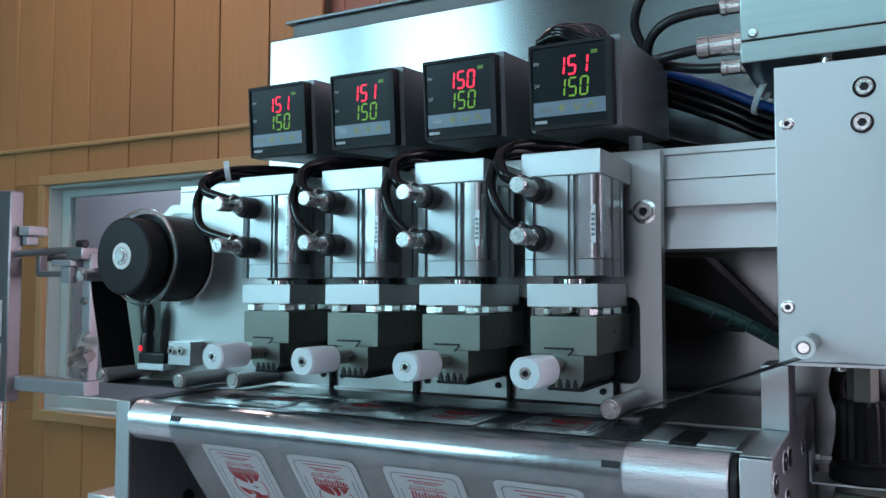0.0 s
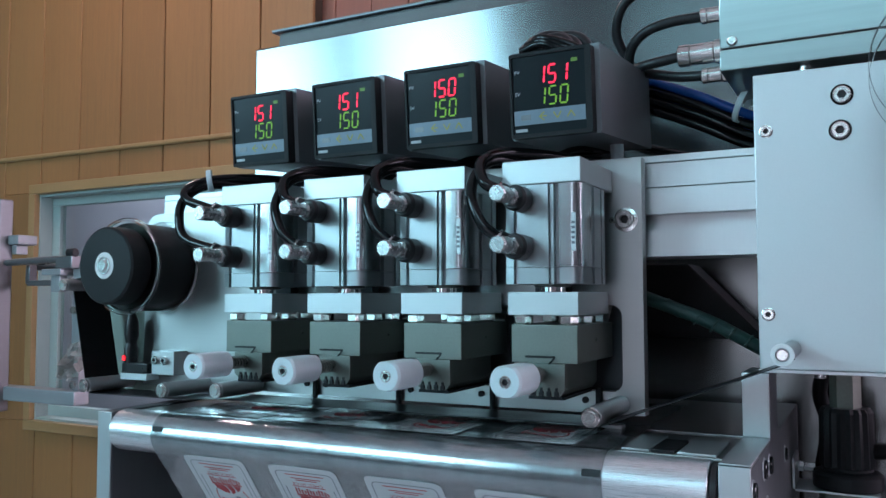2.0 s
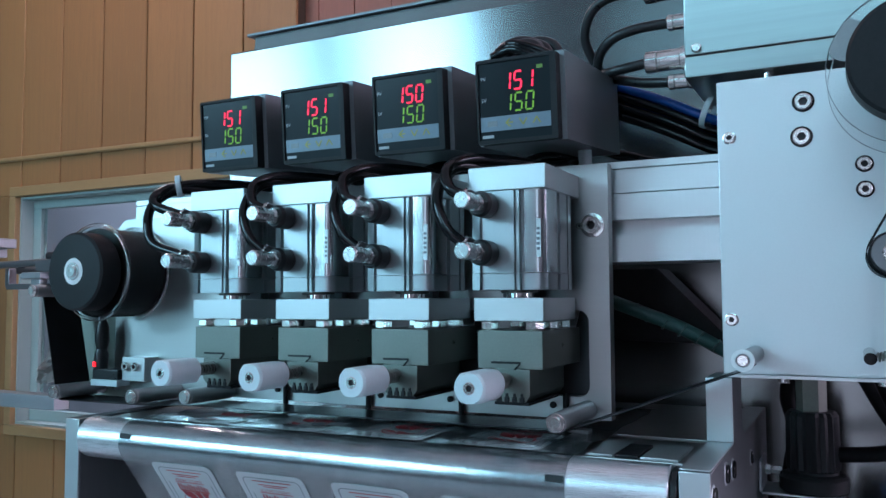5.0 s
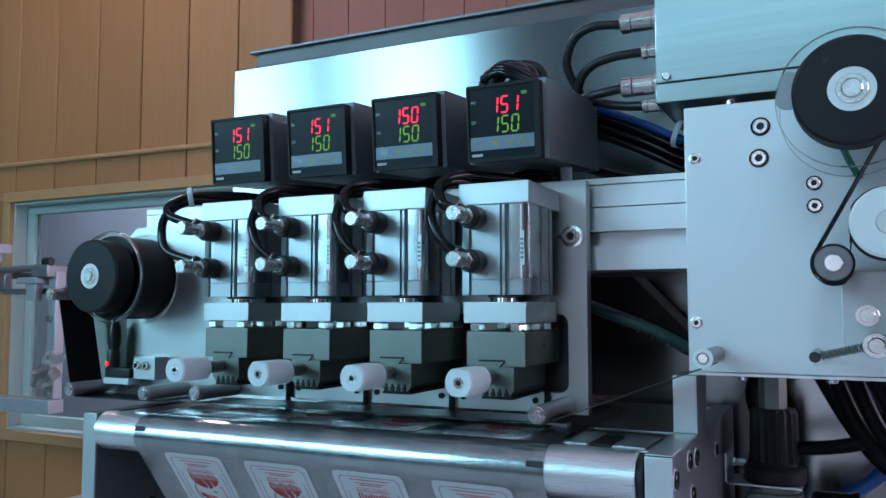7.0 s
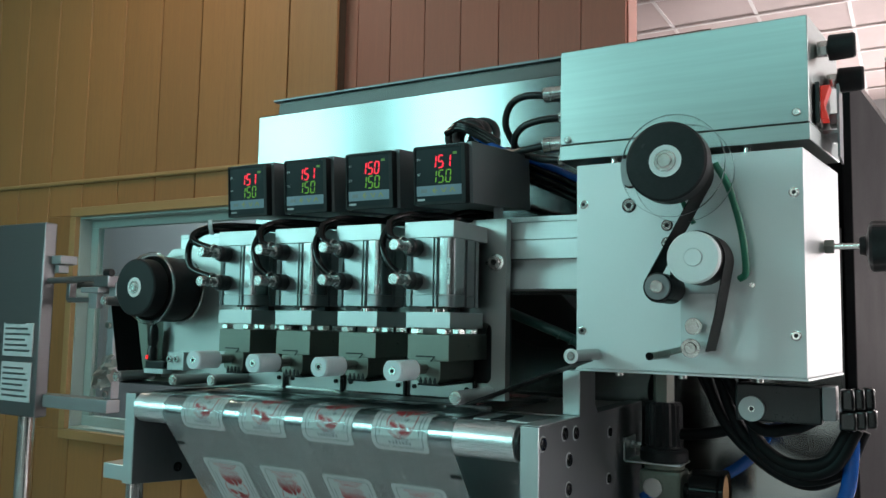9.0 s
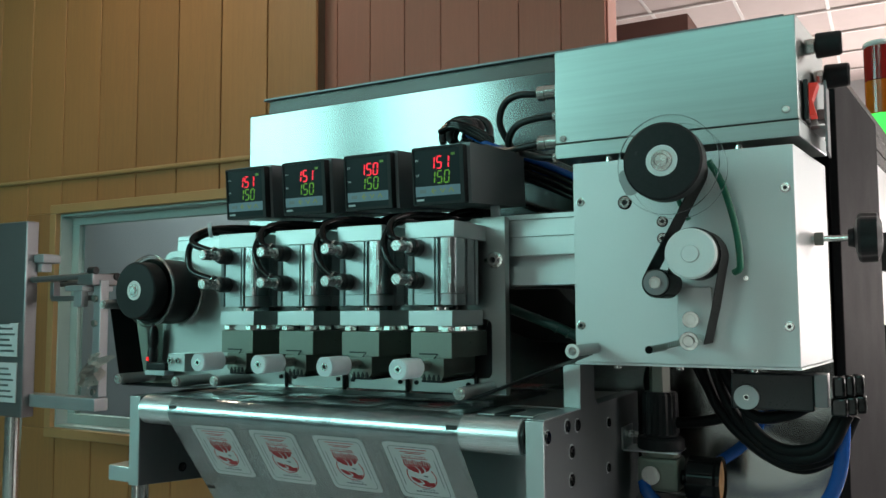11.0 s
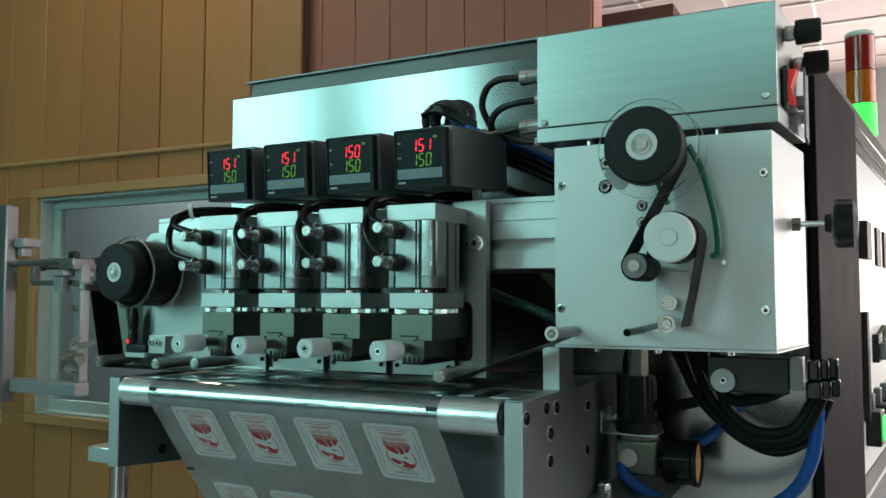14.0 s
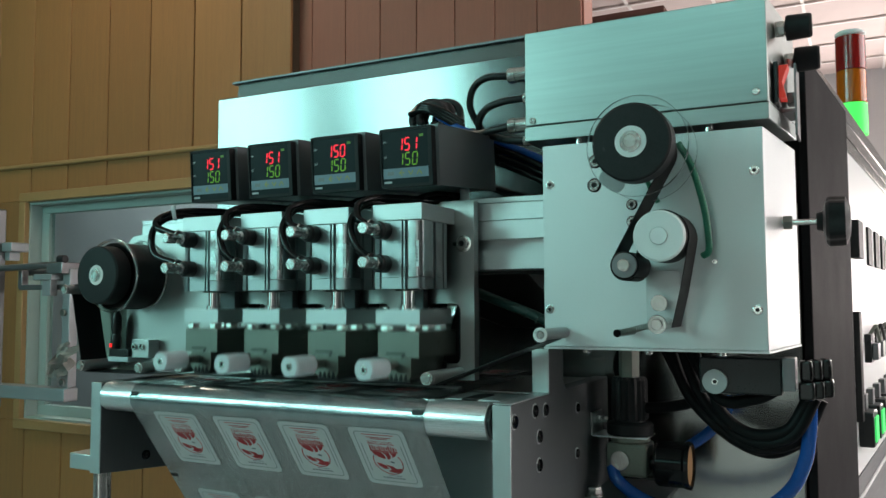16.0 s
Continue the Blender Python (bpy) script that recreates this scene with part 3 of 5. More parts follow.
for k in range(6):
    y = 0.9411 + 0.072 * k
    side_slab("push_button", y, y + 0.040, 0.0013, 0.0172, 1.1560, 1.1960, BLACK, "black push button block", 0.002)
    side_slab("button_lens", y + 0.004, y + 0.034, 0.0174, 0.0190, 1.1620, 1.1900, BUTTON_GREEN, "lit green button", 0.0005)
    side_slab("button_neck", y + 0.008, y + 0.028, 0.0013, 0.0090, 1.1965, 1.2150, GREY_MACHINE, "clear grey terminal neck", 0.001)

tower = thing("signal_tower", "red, amber and green signal tower with green lit", "signal lamp", (0.1335, 1.36, 1.393))
tower.scale = (0.914,) * 3
part("pole", bm_cyl((0, 0, 0.1478), (0, 0, 0.215), 0.010), CHROME, tower)
part("green_lens", bm_cyl((0, 0, 0.2155), (0, 0, 0.272), 0.0245, 32, 0.001), LAMP_GREEN, tower, "lit green lens")
part("amber_lens", bm_cyl((0, 0, 0.2725), (0, 0, 0.332), 0.0245, 32, 0.001), LENS_AMBER, tower, "unlit amber lens")
part("red_lens", bm_cyl((0, 0, 0.3325), (0, 0, 0.394), 0.0245, 32, 0.001), LENS_RED, tower, "unlit red lens")
part("cap", bm_cyl((0, 0, 0.3945), (0, 0, 0.404), 0.025, 32, 0.003), WHITE_CAP, tower)

# ---------------------------------------------------------------- coder frame
frame_ob = thing("coder_frame", "aluminium frame of the four-lane hot stamp coder", "frame")
PY0, PY1 = 0.456, 0.464
part("mounting_plate", holed([(-0.503, 1.2635), (-0.1295, 1.2635), (-0.1295, 1.4025), (-0.345, 1.4025), (-0.350, 1.389), (-0.495, 1.389), (-0.503, 1.381)],
                             [rounded(-0.1665 - 0.0632 * k - 0.0035, -0.1665 - 0.0632 * k + 0.0253, 1.2755, 1.3225, 0.006) for k in range(4)], "y", PY0, PY1), STEEL_X, frame_ob, "brushed stainless mounting plate with four slots")
# dark colour here stands for the shade inside the slot openings
part("slot_backing", bm_box(-0.41, -0.134, 0.4735, 0.4765, 1.270, 1.330), BLACK_STEEL, frame_ob, "dark sheet behind the slots, with their shade in its colour")
# reflections in the slots, built as bright strips tilted towards the window
for k in range(4):
    sx = -0.1665 - 0.0632 * k
    strip = bm_prism([(sx + 0.0040, 1.296), (sx + 0.0105, 1.296), (sx + 0.0165, 1.3225), (sx + 0.0075, 1.3225)], "y", 0.4648, 0.4658, 0.0002)
    for v in strip.verts:
        v.co.y += 0.16 * (v.co.z - 1.296)
    part("slot_strip", strip, NUT, frame_ob, "bright slanting strip standing for a reflection in the slot")
BX0, BX1, BY0, BY1 = -0.50, -0.060, 0.471, 0.511
beam_poly = [(BY0, 1.349), (BY0, 1.3635), (BY0 + 0.010, 1.3635), (BY0 + 0.010, 1.3725), (BY0, 1.3725), (BY0, 1.3868), (BY0 + 0.0012, 1.3872), (BY0, 1.3876), (BY0, 1.4005),
             (BY0 + 0.0012, 1.4009), (BY0, 1.4013), (BY0, 1.405), (BY1, 1.405), (BY1, 1.349)]
part("cross_beam", bm_prism(beam_poly, "x", BX0, BX1), ALU, frame_ob, "slotted aluminium profile beam")
part("spacer", bm_box(-0.48, -0.14, 0.4645, 0.4705, 1.36, 1.40), ALU, frame_ob)
screw("plate_bolt", (-0.1381, 0.4558, 1.3687), (0, -1, 0), 0.0048, 0.0045, frame_ob, CHROME, flange=0.0066)
screw("small_bolt", (-0.1455, 0.4558, 1.3687), (0, -1, 0), 0.0018, 0.0015, frame_ob, DARK_STEEL)
part("gusset", bm_prism([(-0.20, 1.3485), (-0.1275, 1.3485), (-0.0795, 1.2990), (-0.150, 1.3010), (-0.20, 1.318)], "y", 0.565, 0.605, 0.001), BLACK_MATT, frame_ob, "black gusset behind the beam")
solid("spiral_hose", merged(bm_tube([(-0.17, 0.53, 1.335), (-0.135, 0.53, 1.322), (-0.108, 0.535, 1.311), (-0.082, 0.545, 1.296), (-0.068, 0.56, 1.287)], 0.0042, 12, 8),
                            *[bm_ring((-0.135 + 0.0095 * k, 0.5305 + 0.001 * k, 1.3225 - 0.0044 * k), (-0.1342 + 0.0095 * k, 0.5305 + 0.001 * k, 1.3219 - 0.0044 * k), 0.0046, 0.003, 14) for k in range(6)]),
      TEAL, "teal corrugated hose behind the beam", "hose")

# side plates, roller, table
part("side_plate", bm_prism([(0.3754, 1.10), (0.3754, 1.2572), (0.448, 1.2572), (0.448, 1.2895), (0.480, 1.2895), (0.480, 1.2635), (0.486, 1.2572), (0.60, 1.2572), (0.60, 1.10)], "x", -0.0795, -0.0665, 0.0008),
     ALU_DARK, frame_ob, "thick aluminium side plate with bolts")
for y, z, r in ((0.3802, 1.2462, 0.0042), (0.4176, 1.2488, 0.0042), (0.4385, 1.2470, 0.0042), (0.4258, 1.2302, 0.0042), (0.4249, 1.2109, 0.0042), (0.5116, 1.2401, 0.0034), (0.5093, 1.2052, 0.0034)):
    part("counterbore_rim", bm_ring((-0.0667, y, z), (-0.0661, y, z), r + 0.0011, r + 0.0002, 32, 0.0002), ALU_MATT, frame_ob, "bright machined counterbore rim")
    screw("bolt", (-0.0668, y, z), (1, 0, 0), r, 0.0018, frame_ob, BLACK_GLOSS)
# front, tab and top edges are paler than the plate's sides
part("plate_edge", bm_box(-0.0793, -0.0667, 0.3742, 0.3752, 1.10, 1.2570, 0.0003), ALU_MATT, frame_ob, "pale front edge")
part("tab_edge", bm_box(-0.0793, -0.0667, 0.4468, 0.4478, 1.2582, 1.2893, 0.0003), ALU_MATT, frame_ob, "pale tab edge")
part("plate_top", bm_box(-0.0793, -0.0667, 0.3756, 0.4478, 1.2574, 1.2580, 0.0002), ALU_MATT, frame_ob, "pale top edge")
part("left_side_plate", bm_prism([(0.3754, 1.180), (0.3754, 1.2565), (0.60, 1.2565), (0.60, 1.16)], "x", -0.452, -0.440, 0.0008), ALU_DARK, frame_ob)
screw("left_bolt", (-0.4402, 0.424, 1.188), (1, 0, 0), 0.0042, 0.002, frame_ob, BLACK_GLOSS)
part("cross_plate", bm_box(-0.4395, -0.080, 0.470, 0.476, 1.15, 1.2330, 0.0005), ALU_MATT, frame_ob)
part("table", bm_box(-0.4395, -0.080, 0.398, 0.4555, 1.2500, 1.2555, 0.0005), STEEL_X, frame_ob, "stainless film table")
part("rear_table", bm_box(-0.4395, -0.080, 0.4645, 0.60, 1.2500, 1.2555, 0.0005), STEEL_X, frame_ob)
part("guide_strip", bm_box(-0.113, -0.102, 0.399, 0.430, 1.2556, 1.2572, 0.0003), BLACK_MATT, frame_ob)
part("guide_plate", bm_box(-0.101, -0.084, 0.399, 0.436, 1.2556, 1.2568, 0.0003), ALU_MATT, frame_ob)
part("guide_plate_rear", bm_box(-0.127, -0.114, 0.400, 0.440, 1.2556, 1.2566, 0.0003), ALU_MATT, frame_ob)
part("left_plate_edge", bm_box(-0.4518, -0.4402, 0.3742, 0.3752, 1.180, 1.2563, 0.0003), ALU_MATT, frame_ob, "pale front edge")
part("foot_block", bm_box(-0.4895, -0.4525, 0.384, 0.424, 1.1790, 1.1925, 0.001), ALU_MATT, frame_ob)
part("foot_screw", merged(bm_cyl((-0.471, 0.398, 1.1925), (-0.471, 0.398, 1.1945), 0.006), bm_hex((-0.471, 0.398, 1.1945), (0, 0, 1), 0.0048, 0.004)), CHROME, frame_ob)
part("post", bm_cyl((-0.471, 0.404, 0.05), (-0.471, 0.404, 1.179), 0.0075), CHROME, frame_ob)
part("rear_post", bm_cyl((-0.432, 0.484, 0.05), (-0.432, 0.484, 1.249), 0.006), CHROME, frame_ob)
RC, RZ, RR = 0.3843, 1.245, 0.0125
roller = thing("film_roller", "ground steel guide roller under the film", "roller", (-0.26, RC, RZ))
part("tube", bm_cyl((-0.1795, 0, 0), (0.1765, 0, 0), RR, 64, 0.0006), ROLLER, roller)
part("end_cap", bm_cyl((0.177, 0, 0), (0.1800, 0, 0), 0.0118, 40, 0.0004), BLACK, roller, "black end cap")

# film: up the slope, over the roller, along the table
TH0 = math.atan2(-0.579, -0.815) % (2 * math.pi)
DOWN = Vector((0, 0.579, -0.815))
TAN = Vector((0, RC - 0.815 * RR, RZ - 0.579 * RR))
ARC = RR * (TH0 - math.pi / 2)


def film_at(u, lift=0.0):
    """Point and outward normal of the film at the length u past the point where it meets the roller."""
    if u <= 0:
        n = Vector((0, -0.815, -0.579))
        return TAN - u * DOWN + lift * n, n
    if u <= ARC:
        a = TH0 - u / RR
        n = Vector((0, math.cos(a), math.sin(a)))
        return Vector((0, RC, RZ)) + (RR + lift) * n, n
    return Vector((0, RC + u - ARC, RZ + RR + lift)), Vector((0, 0, 1))


FX0, FX1 = -0.403, -0.128
film = thing("packaging_film", "silver laminated packaging film drawn over a roller", "film")


def film_run(name, us, label):
    """One run of the film between two lengths, as a thin rippled sheet."""
    bm = bmesh.new()
    rows_f = []
    for u in us:
        row = []
        p, n = film_at(u, 0.0003)
        for k in range(41):
            x = FX0 + (FX1 - FX0) * k / 40
            wob = 0.0
            if u > ARC + 0.003:
                wob = 0.0015 * min(1, (u - ARC) / 0.02) * (noise.noise(Vector((x * 34, u * 75, 0.3))) + 0.35 * noise.noise(Vector((x * 90, u * 150, 2.3))))
            elif u < -0.004:
                wob = 0.00018 * min(1, -u / 0.04) * noise.noise(Vector((x * 18, u * 14, 4.0)))
            row.append(bm.verts.new((x, p.y + n.y * wob, p.z + n.z * wob)))
        rows_f.append(row)
    for lo_row, hi_row in zip(rows_f, rows_f[1:]):
        for k in range(40):
            bm.faces.new((lo_row[k], lo_row[k + 1], hi_row[k + 1], hi_row[k]))
    bmesh.ops.solidify(bm, geom=list(bm.faces), thickness=0.00012)
    bmesh.ops.recalc_face_normals(bm, faces=bm.faces)
    part(name, bm, FILM, film, label)


film_run("hanging_run", [-0.22 + 0.01 * k for k in range(23)], "smooth sloping run of the film")
film_run("wrap", [ARC * k / 24 for k in range(25)], "film wrapped round the roller")
film_run("table_run", [ARC + 0.172 * k / 60 for k in range(61)], "rippled film lying over the table")

# ---------------------------------------------------------------- four stamping lanes
PITCH, LANE = 0.0632, -0.1665
LANES = [LANE - PITCH * k for k in (3, 2, 1, 0)]

# pneumatic cylinder
cyl = thing("air_cylinder", "compact aluminium air cylinder with two fittings", "cylinder", (0, 0.402, 1.3335), "air cylinders")
prof = [(-0.0205, 0.004), (-0.0195, 0.001), (-0.0150, 0.0), (-0.0148, 0.0022), (-0.0132, 0.0022), (-0.0130, 0.0), (0.0038, 0.0), (0.0040, 0.0018), (0.0048, 0.0018), (0.0050, 0.0004), (0.0064, 0.0004),
        (0.0066, 0.0032), (0.0092, 0.0032), (0.0094, 0.0), (0.0155, 0.0)]
prof += [(0.0155 + 0.005 * math.sin(radians(a)), 0.005 - 0.005 * math.cos(radians(a))) for a in (15, 30, 45, 60, 75, 90)]
prof += [(0.0205, 0.018), (0.0180, 0.0182), (0.0180, 0.0215), (0.0205, 0.0218), (0.0205, 0.033), (0.0185, 0.0332), (0.0185, 0.0350), (0.0205, 0.0352), (0.0205, 0.040), (-0.0205, 0.040)]
part("barrel", bm_prism(prof, "z", 0.0085, 0.0500), ALU_CYL, cyl)
corner = [(0.0095 + 0.0001 * k, -0.00025) for k in (0, 58)] + [(0.0155 + 0.00525 * math.sin(radians(a)), 0.005 - 0.00525 * math.cos(radians(a))) for a in range(10, 91, 8)]
part("polished_corner", bm_prism(corner + [(0.0206, 0.017), (0.0190, 0.017), (0.0190, 0.0060), (0.0150, 0.0010), (0.0095, 0.0010)], "z", 0.0087, 0.0498), CYL_SHINE, cyl, "polished rounded corner of the barrel")
part("end_cover", bm_prism([(u * 1.004, v) for u, v in prof], "z", 0.0, 0.0082), ALU_CYL, cyl)
part("rod_collar", bm_cyl((0, 0.016, -0.0016), (0, 0.016, 0.0), 0.0095, 32, 0.0004), DARK_STEEL, cyl)
part("top_plate", bm_box(-0.0210, 0.0210, -0.0008, 0.0535, 0.0502, 0.0625, 0.0005), ALU_MATT, cyl, "thick pale aluminium top plate")
part("type_label", bm_box(0.0158, 0.0180, -0.0003, 0.0010, 0.016, 0.035), ALU_MATT, cyl, "small printed type label")
for k in range(5):
    part("print_bar", bm_box(0.0160, 0.0176, -0.0005, 0.0, 0.0195 + 0.0025 * k, 0.0208 + 0.0025 * k), LINE, cyl)
for z in (0.0428, 0.0185):
    fit = part("elbow_fitting", merged(bm_lathe([(0.0, 0), (0.0062, 0), (0.0066, 0.001), (0.0066, 0.0095), (0.0056, 0.0118), (0, 0.0118)], (-0.0105, 0.0, z), (0, -1, 0), 28),
                                       bm_cyl((-0.0105, -0.006, z), (-0.0185, -0.010, z + 0.0042), 0.0044, 20, 0.0006)), BLACK, cyl, "black push-in elbow fitting")
    part("flow_screw", merged(bm_hex((-0.0105, -0.0116, z), (0, -1, 0), 0.0047, 0.0040), bm_cyl((-0.0105, -0.0150, z), (-0.0105, -0.0210, z), 0.0036, 24, 0.0003),
                              bm_lathe([(0.0036, 0), (0.0043, 0.0006), (0.0043, 0.0092), (0.0037, 0.0102), (0, 0.0102)], (-0.0105, -0.0210, z), (0, -1, 0), 28)), NICKEL, fit, "knurled steel flow-control screw")
    part("release_ring", bm_ring((-0.0183, -0.0099, z + 0.0041), (-0.0195, -0.0105, z + 0.0047), 0.0046, 0.003, 24), CHROME, fit)

# stamping head
head = thing("stamping_head", "hot stamping head with white plastic knob", "stamping head", (0, 0.402, 1.3294), "stamping heads")
part("carrier_bar", bm_box(-0.0185, 0.0188, 0.0, 0.0515, -0.0116, 0.0, 0.0004), ALU_MATT, head, "pale aluminium carrier bar")
part("heater_block", bm_box(-0.0166, 0.0182, 0.0, 0.0600, -0.0352, -0.0163, 0.0004), DARK_STEEL, head, "dark steel heater block")
for bx, by in ((-0.0118, 0.0052), (0.0120, 0.0052), (-0.0118, 0.043), (0.0130, 0.043), (0.0130, 0.0235)):
    part("nut", merged(bm_hex((bx, by, -0.0161), (0, 0, 1), 0.0050, 0.0043), bm_cyl((bx, by, -0.0164), (bx, by, -0.0114), 0.0022, 14)), NUT, head, "hexagon standoff nut")
part("slide", merged(bm_prism([(-0.0085, -0.0352), (-0.0060, -0.0325), (0.0085, -0.0325), (0.0060, -0.0352)], "y", -0.0003, 0.059),
                     bm_prism([(-0.0100, -0.0354), (0.0115, -0.0354), (0.0115, -0.0480), (0.0090, -0.0515), (-0.0060, -0.0515), (-0.0100, -0.0480)], "y", 0.0, 0.052, 0.0003)), DARK_STEEL, head, "dovetailed type holder")
part("dovetail_gap", merged(bm_box(-0.0090, 0.0066, -0.0006, 0.004, -0.0327, -0.0316), bm_prism([(0.0057, -0.0327), (0.0070, -0.0327), (0.0042, -0.0356), (0.0029, -0.0356)], "y", -0.0006, 0.002)), BLACK, head)
part("type_plate", bm_box(-0.0080, 0.0105, 0.001, 0.046, -0.0532, -0.0516, 0.0002), BLACK_MATT, head)
for k in range(4):
    part("type_slug", merged(bm_box(-0.0060 + 0.0040 * k, -0.0036 + 0.0040 * k, -0.0008, 0.003, -0.0514, -0.0490, 0.0002), bm_box(-0.0054 + 0.0040 * k, -0.0042 + 0.0040 * k, -0.0006, 0.003, -0.0490, -0.0472)), BLACK, head)
screw("side_screw", (0.0183, 0.030, -0.0245), (1, 0, 0), 0.0013, 0.0003, head, DARK_STEEL)
kz = -0.0409
knob = part("knob", bm_lathe([(0.0, 0.0), (0.0070, 0.0), (0.0080, 0.0012), (0.0080, 0.0235), (0.0070, 0.0248), (0.0030, 0.0248), (0.0030, 0.0236), (0, 0.0236)], (-0.0020, -0.0175, kz), (0, -1, 0), 36), NYLON, head, "white nylon adjusting knob")
for v in knob.data.vertices:
    if abs(v.co.z - kz) > 0.0069:
        v.co.z = kz + math.copysign(0.0069, v.co.z - kz)
screw("knob_screw", (-0.0020, -0.0411, kz), (0, -1, 0), 0.0029, 0.0014, knob, NUT, label="socket screw")
part("spring", bm_tube([(-0.0020 + 0.0034 * math.cos(k * 0.7), -0.0004 - 0.000265 * k, kz + 0.0034 * math.sin(k * 0.7)) for k in range(64)], 0.00062, 8, 1), DARK_STEEL, head, "dark compression spring")
part("spring_core", bm_cyl((-0.0020, 0.0, kz), (-0.0020, -0.0175, kz), 0.0026, 18), BLACK_MATT, head)
part("guide_block", bm_box(-0.0205, -0.0015, 0.0430, 0.0510, 0.0002, 0.0215, 0.0004), BLACK_STEEL, head, "dark rear guide block")
part("piston_rod", merged(bm_cyl((0.0, 0.016, 0.0002), (0.0, 0.016, 0.022), 0.0050, 28), bm_cyl((0.0, 0.016, 0.0002), (0.0, 0.016, 0.0024), 0.0068, 28)), BRIGHT, head, "polished piston rod")

# digital controller
ctl = thing("temperature_controller", "black square digital temperature controller in a grey housing", "controller", (0, 0.4098, 1.4065), "temperature controllers")
part("housing", holed([(-0.0262, 0.0), (0.0268, 0.0), (0.0268, 0.0495), (-0.0262, 0.0495)], [[(-0.0215, 0.004), (0.0215, 0.004), (0.0215, 0.0445), (-0.0215, 0.0445)]], "y", 0.0075, 0.1200), TRIM_GREY, ctl, "grey sheet-metal housing")
part("bezel", holed(rounded(-0.024, 0.024, 0.0, 0.048, 0.0012, 3), [rounded(-0.0228, 0.0205, 0.0022, 0.0462, 0.0006, 2)], "y", 0.0, 0.0072), BLACK_MATT, ctl)
face = part("display", bm_box(-0.0229, 0.0206, 0.0012, 0.0300, 0.0021, 0.0463), FACE, ctl, "dark glossy display window")
part("keypad", bm_box(-0.0222, 0.0198, 0.0009, 0.0014, 0.0074, 0.0156), KEYPAD, face, "blue-grey keypad strip")
TX = Matrix.Rotation(radians(90), 4, "X")
part("legend_pv", bm_text("PV", 0.0030, Matrix.Translation((-0.0198, 0.0010, 0.0372)) @ TX), PRINT, face)
part("legend_sv", bm_text("SV", 0.0030, Matrix.Translation((-0.0198, 0.0010, 0.0250)) @ TX), PRINT, face)
part("brand_bar", bm_box(-0.0215, -0.0145, 0.0009, 0.0013, 0.0036, 0.0052), PRINT, face)
part("set_mark", bm_box(-0.0180, -0.0120, 0.0007, 0.0010, 0.0100, 0.0130), TRIM_GREY, face)


def stroke(pts, width, y):
    out = []
    for (u0, v0), (u1, v1) in zip(pts, pts[1:]):
        d = Vector((u1 - u0, v1 - v0)).normalized()
        nx, nz = -d.y * width / 2, d.x * width / 2
        out.append(bm_prism([(u0 + nx, v0 + nz), (u1 + nx, v1 + nz), (u1 - nx, v1 - nz), (u0 - nx, v0 - nz)], "y", y - 0.0002, y))
    return merged(*out)


part("key_left", merged(stroke([(-0.0040, 0.0138), (-0.0068, 0.0115), (-0.0040, 0.0092)], 0.0007, 0.0007), stroke([(-0.0066, 0.0115), (-0.0025, 0.0115)], 0.0007, 0.0007)), YELLOW, face)
part("key_down", stroke([(0.0015, 0.0132), (0.0037, 0.0097), (0.0059, 0.0132)], 0.0007, 0.0007), YELLOW, face)
part("key_up", stroke([(0.0095, 0.0097), (0.0117, 0.0132), (0.0139, 0.0097)], 0.0007, 0.0007), YELLOW, face)
for u in (-0.016, 0.016):
    part("standoff", bm_cyl((u, 0.075, -0.013), (u, 0.075, 0.0), 0.0042), NYLON, ctl, "white nylon standoff")
SEG = {"0": "abcdef", "1": "bc", "5": "acdfg"}


def digits(text, z0, hgt, wid, gap, material, name, parent):
    for k, ch in enumerate(text):
        bars = []
        x0, t = -0.0080 + k * (wid + gap), 0.0009
        sl = 0.10
        for s in SEG[ch]:
            hh = hgt / 2
            seg = {"a": (0, hgt, wid, hgt), "g": (0, hh, wid, hh), "d": (0, 0, wid, 0), "f": (0, hh, 0, hgt), "b": (wid, hh, wid, hgt), "e": (0, 0, 0, hh), "c": (wid, 0, wid, hh)}[s]
            u0, v0, u1, v1 = seg
            if u0 == u1:
                v0, v1 = v0 + 0.0005, v1 - 0.0005
            else:
                u0, u1 = u0 + 0.0004, u1 - 0.0004
            bars.append(stroke([(x0 + u0 + v0 * sl, z0 + v0), (x0 + u1 + v1 * sl, z0 + v1)], t, 0.0009))
        part(name, merged(*bars), material, parent)


UPPER = ("151", "151", "150", "151")
controllers = []
for k, cx in enumerate(LANES):
    c = ctl if k == 0 else copy_thing(ctl, Matrix.Identity(4))
    c.matrix_basis = Matrix.Translation((-0.1648 - 0.0641 * (3 - k), 0.4135, 1.4100)) @ pose(0, 0, 0, 4.5) @ Matrix.Scale(0.925, 4)
    controllers.append(c)
for k, c in enumerate(controllers):
    disp = [o for o in c.children if o.name.startswith("display")][0]
    digits(UPPER[k], 0.0298, 0.0098, 0.0042, 0.0025, RED_LED, "red_digit", disp)
    digits("150", 0.0178, 0.0098, 0.0042, 0.0025, GREEN_LED, "green_digit", disp)
    lamp_dot = part("status_dot", bm_box(0.0125, 0.0160, 0.0008, 0.0011, 0.0398, 0.0418), GREEN_DIM, disp)

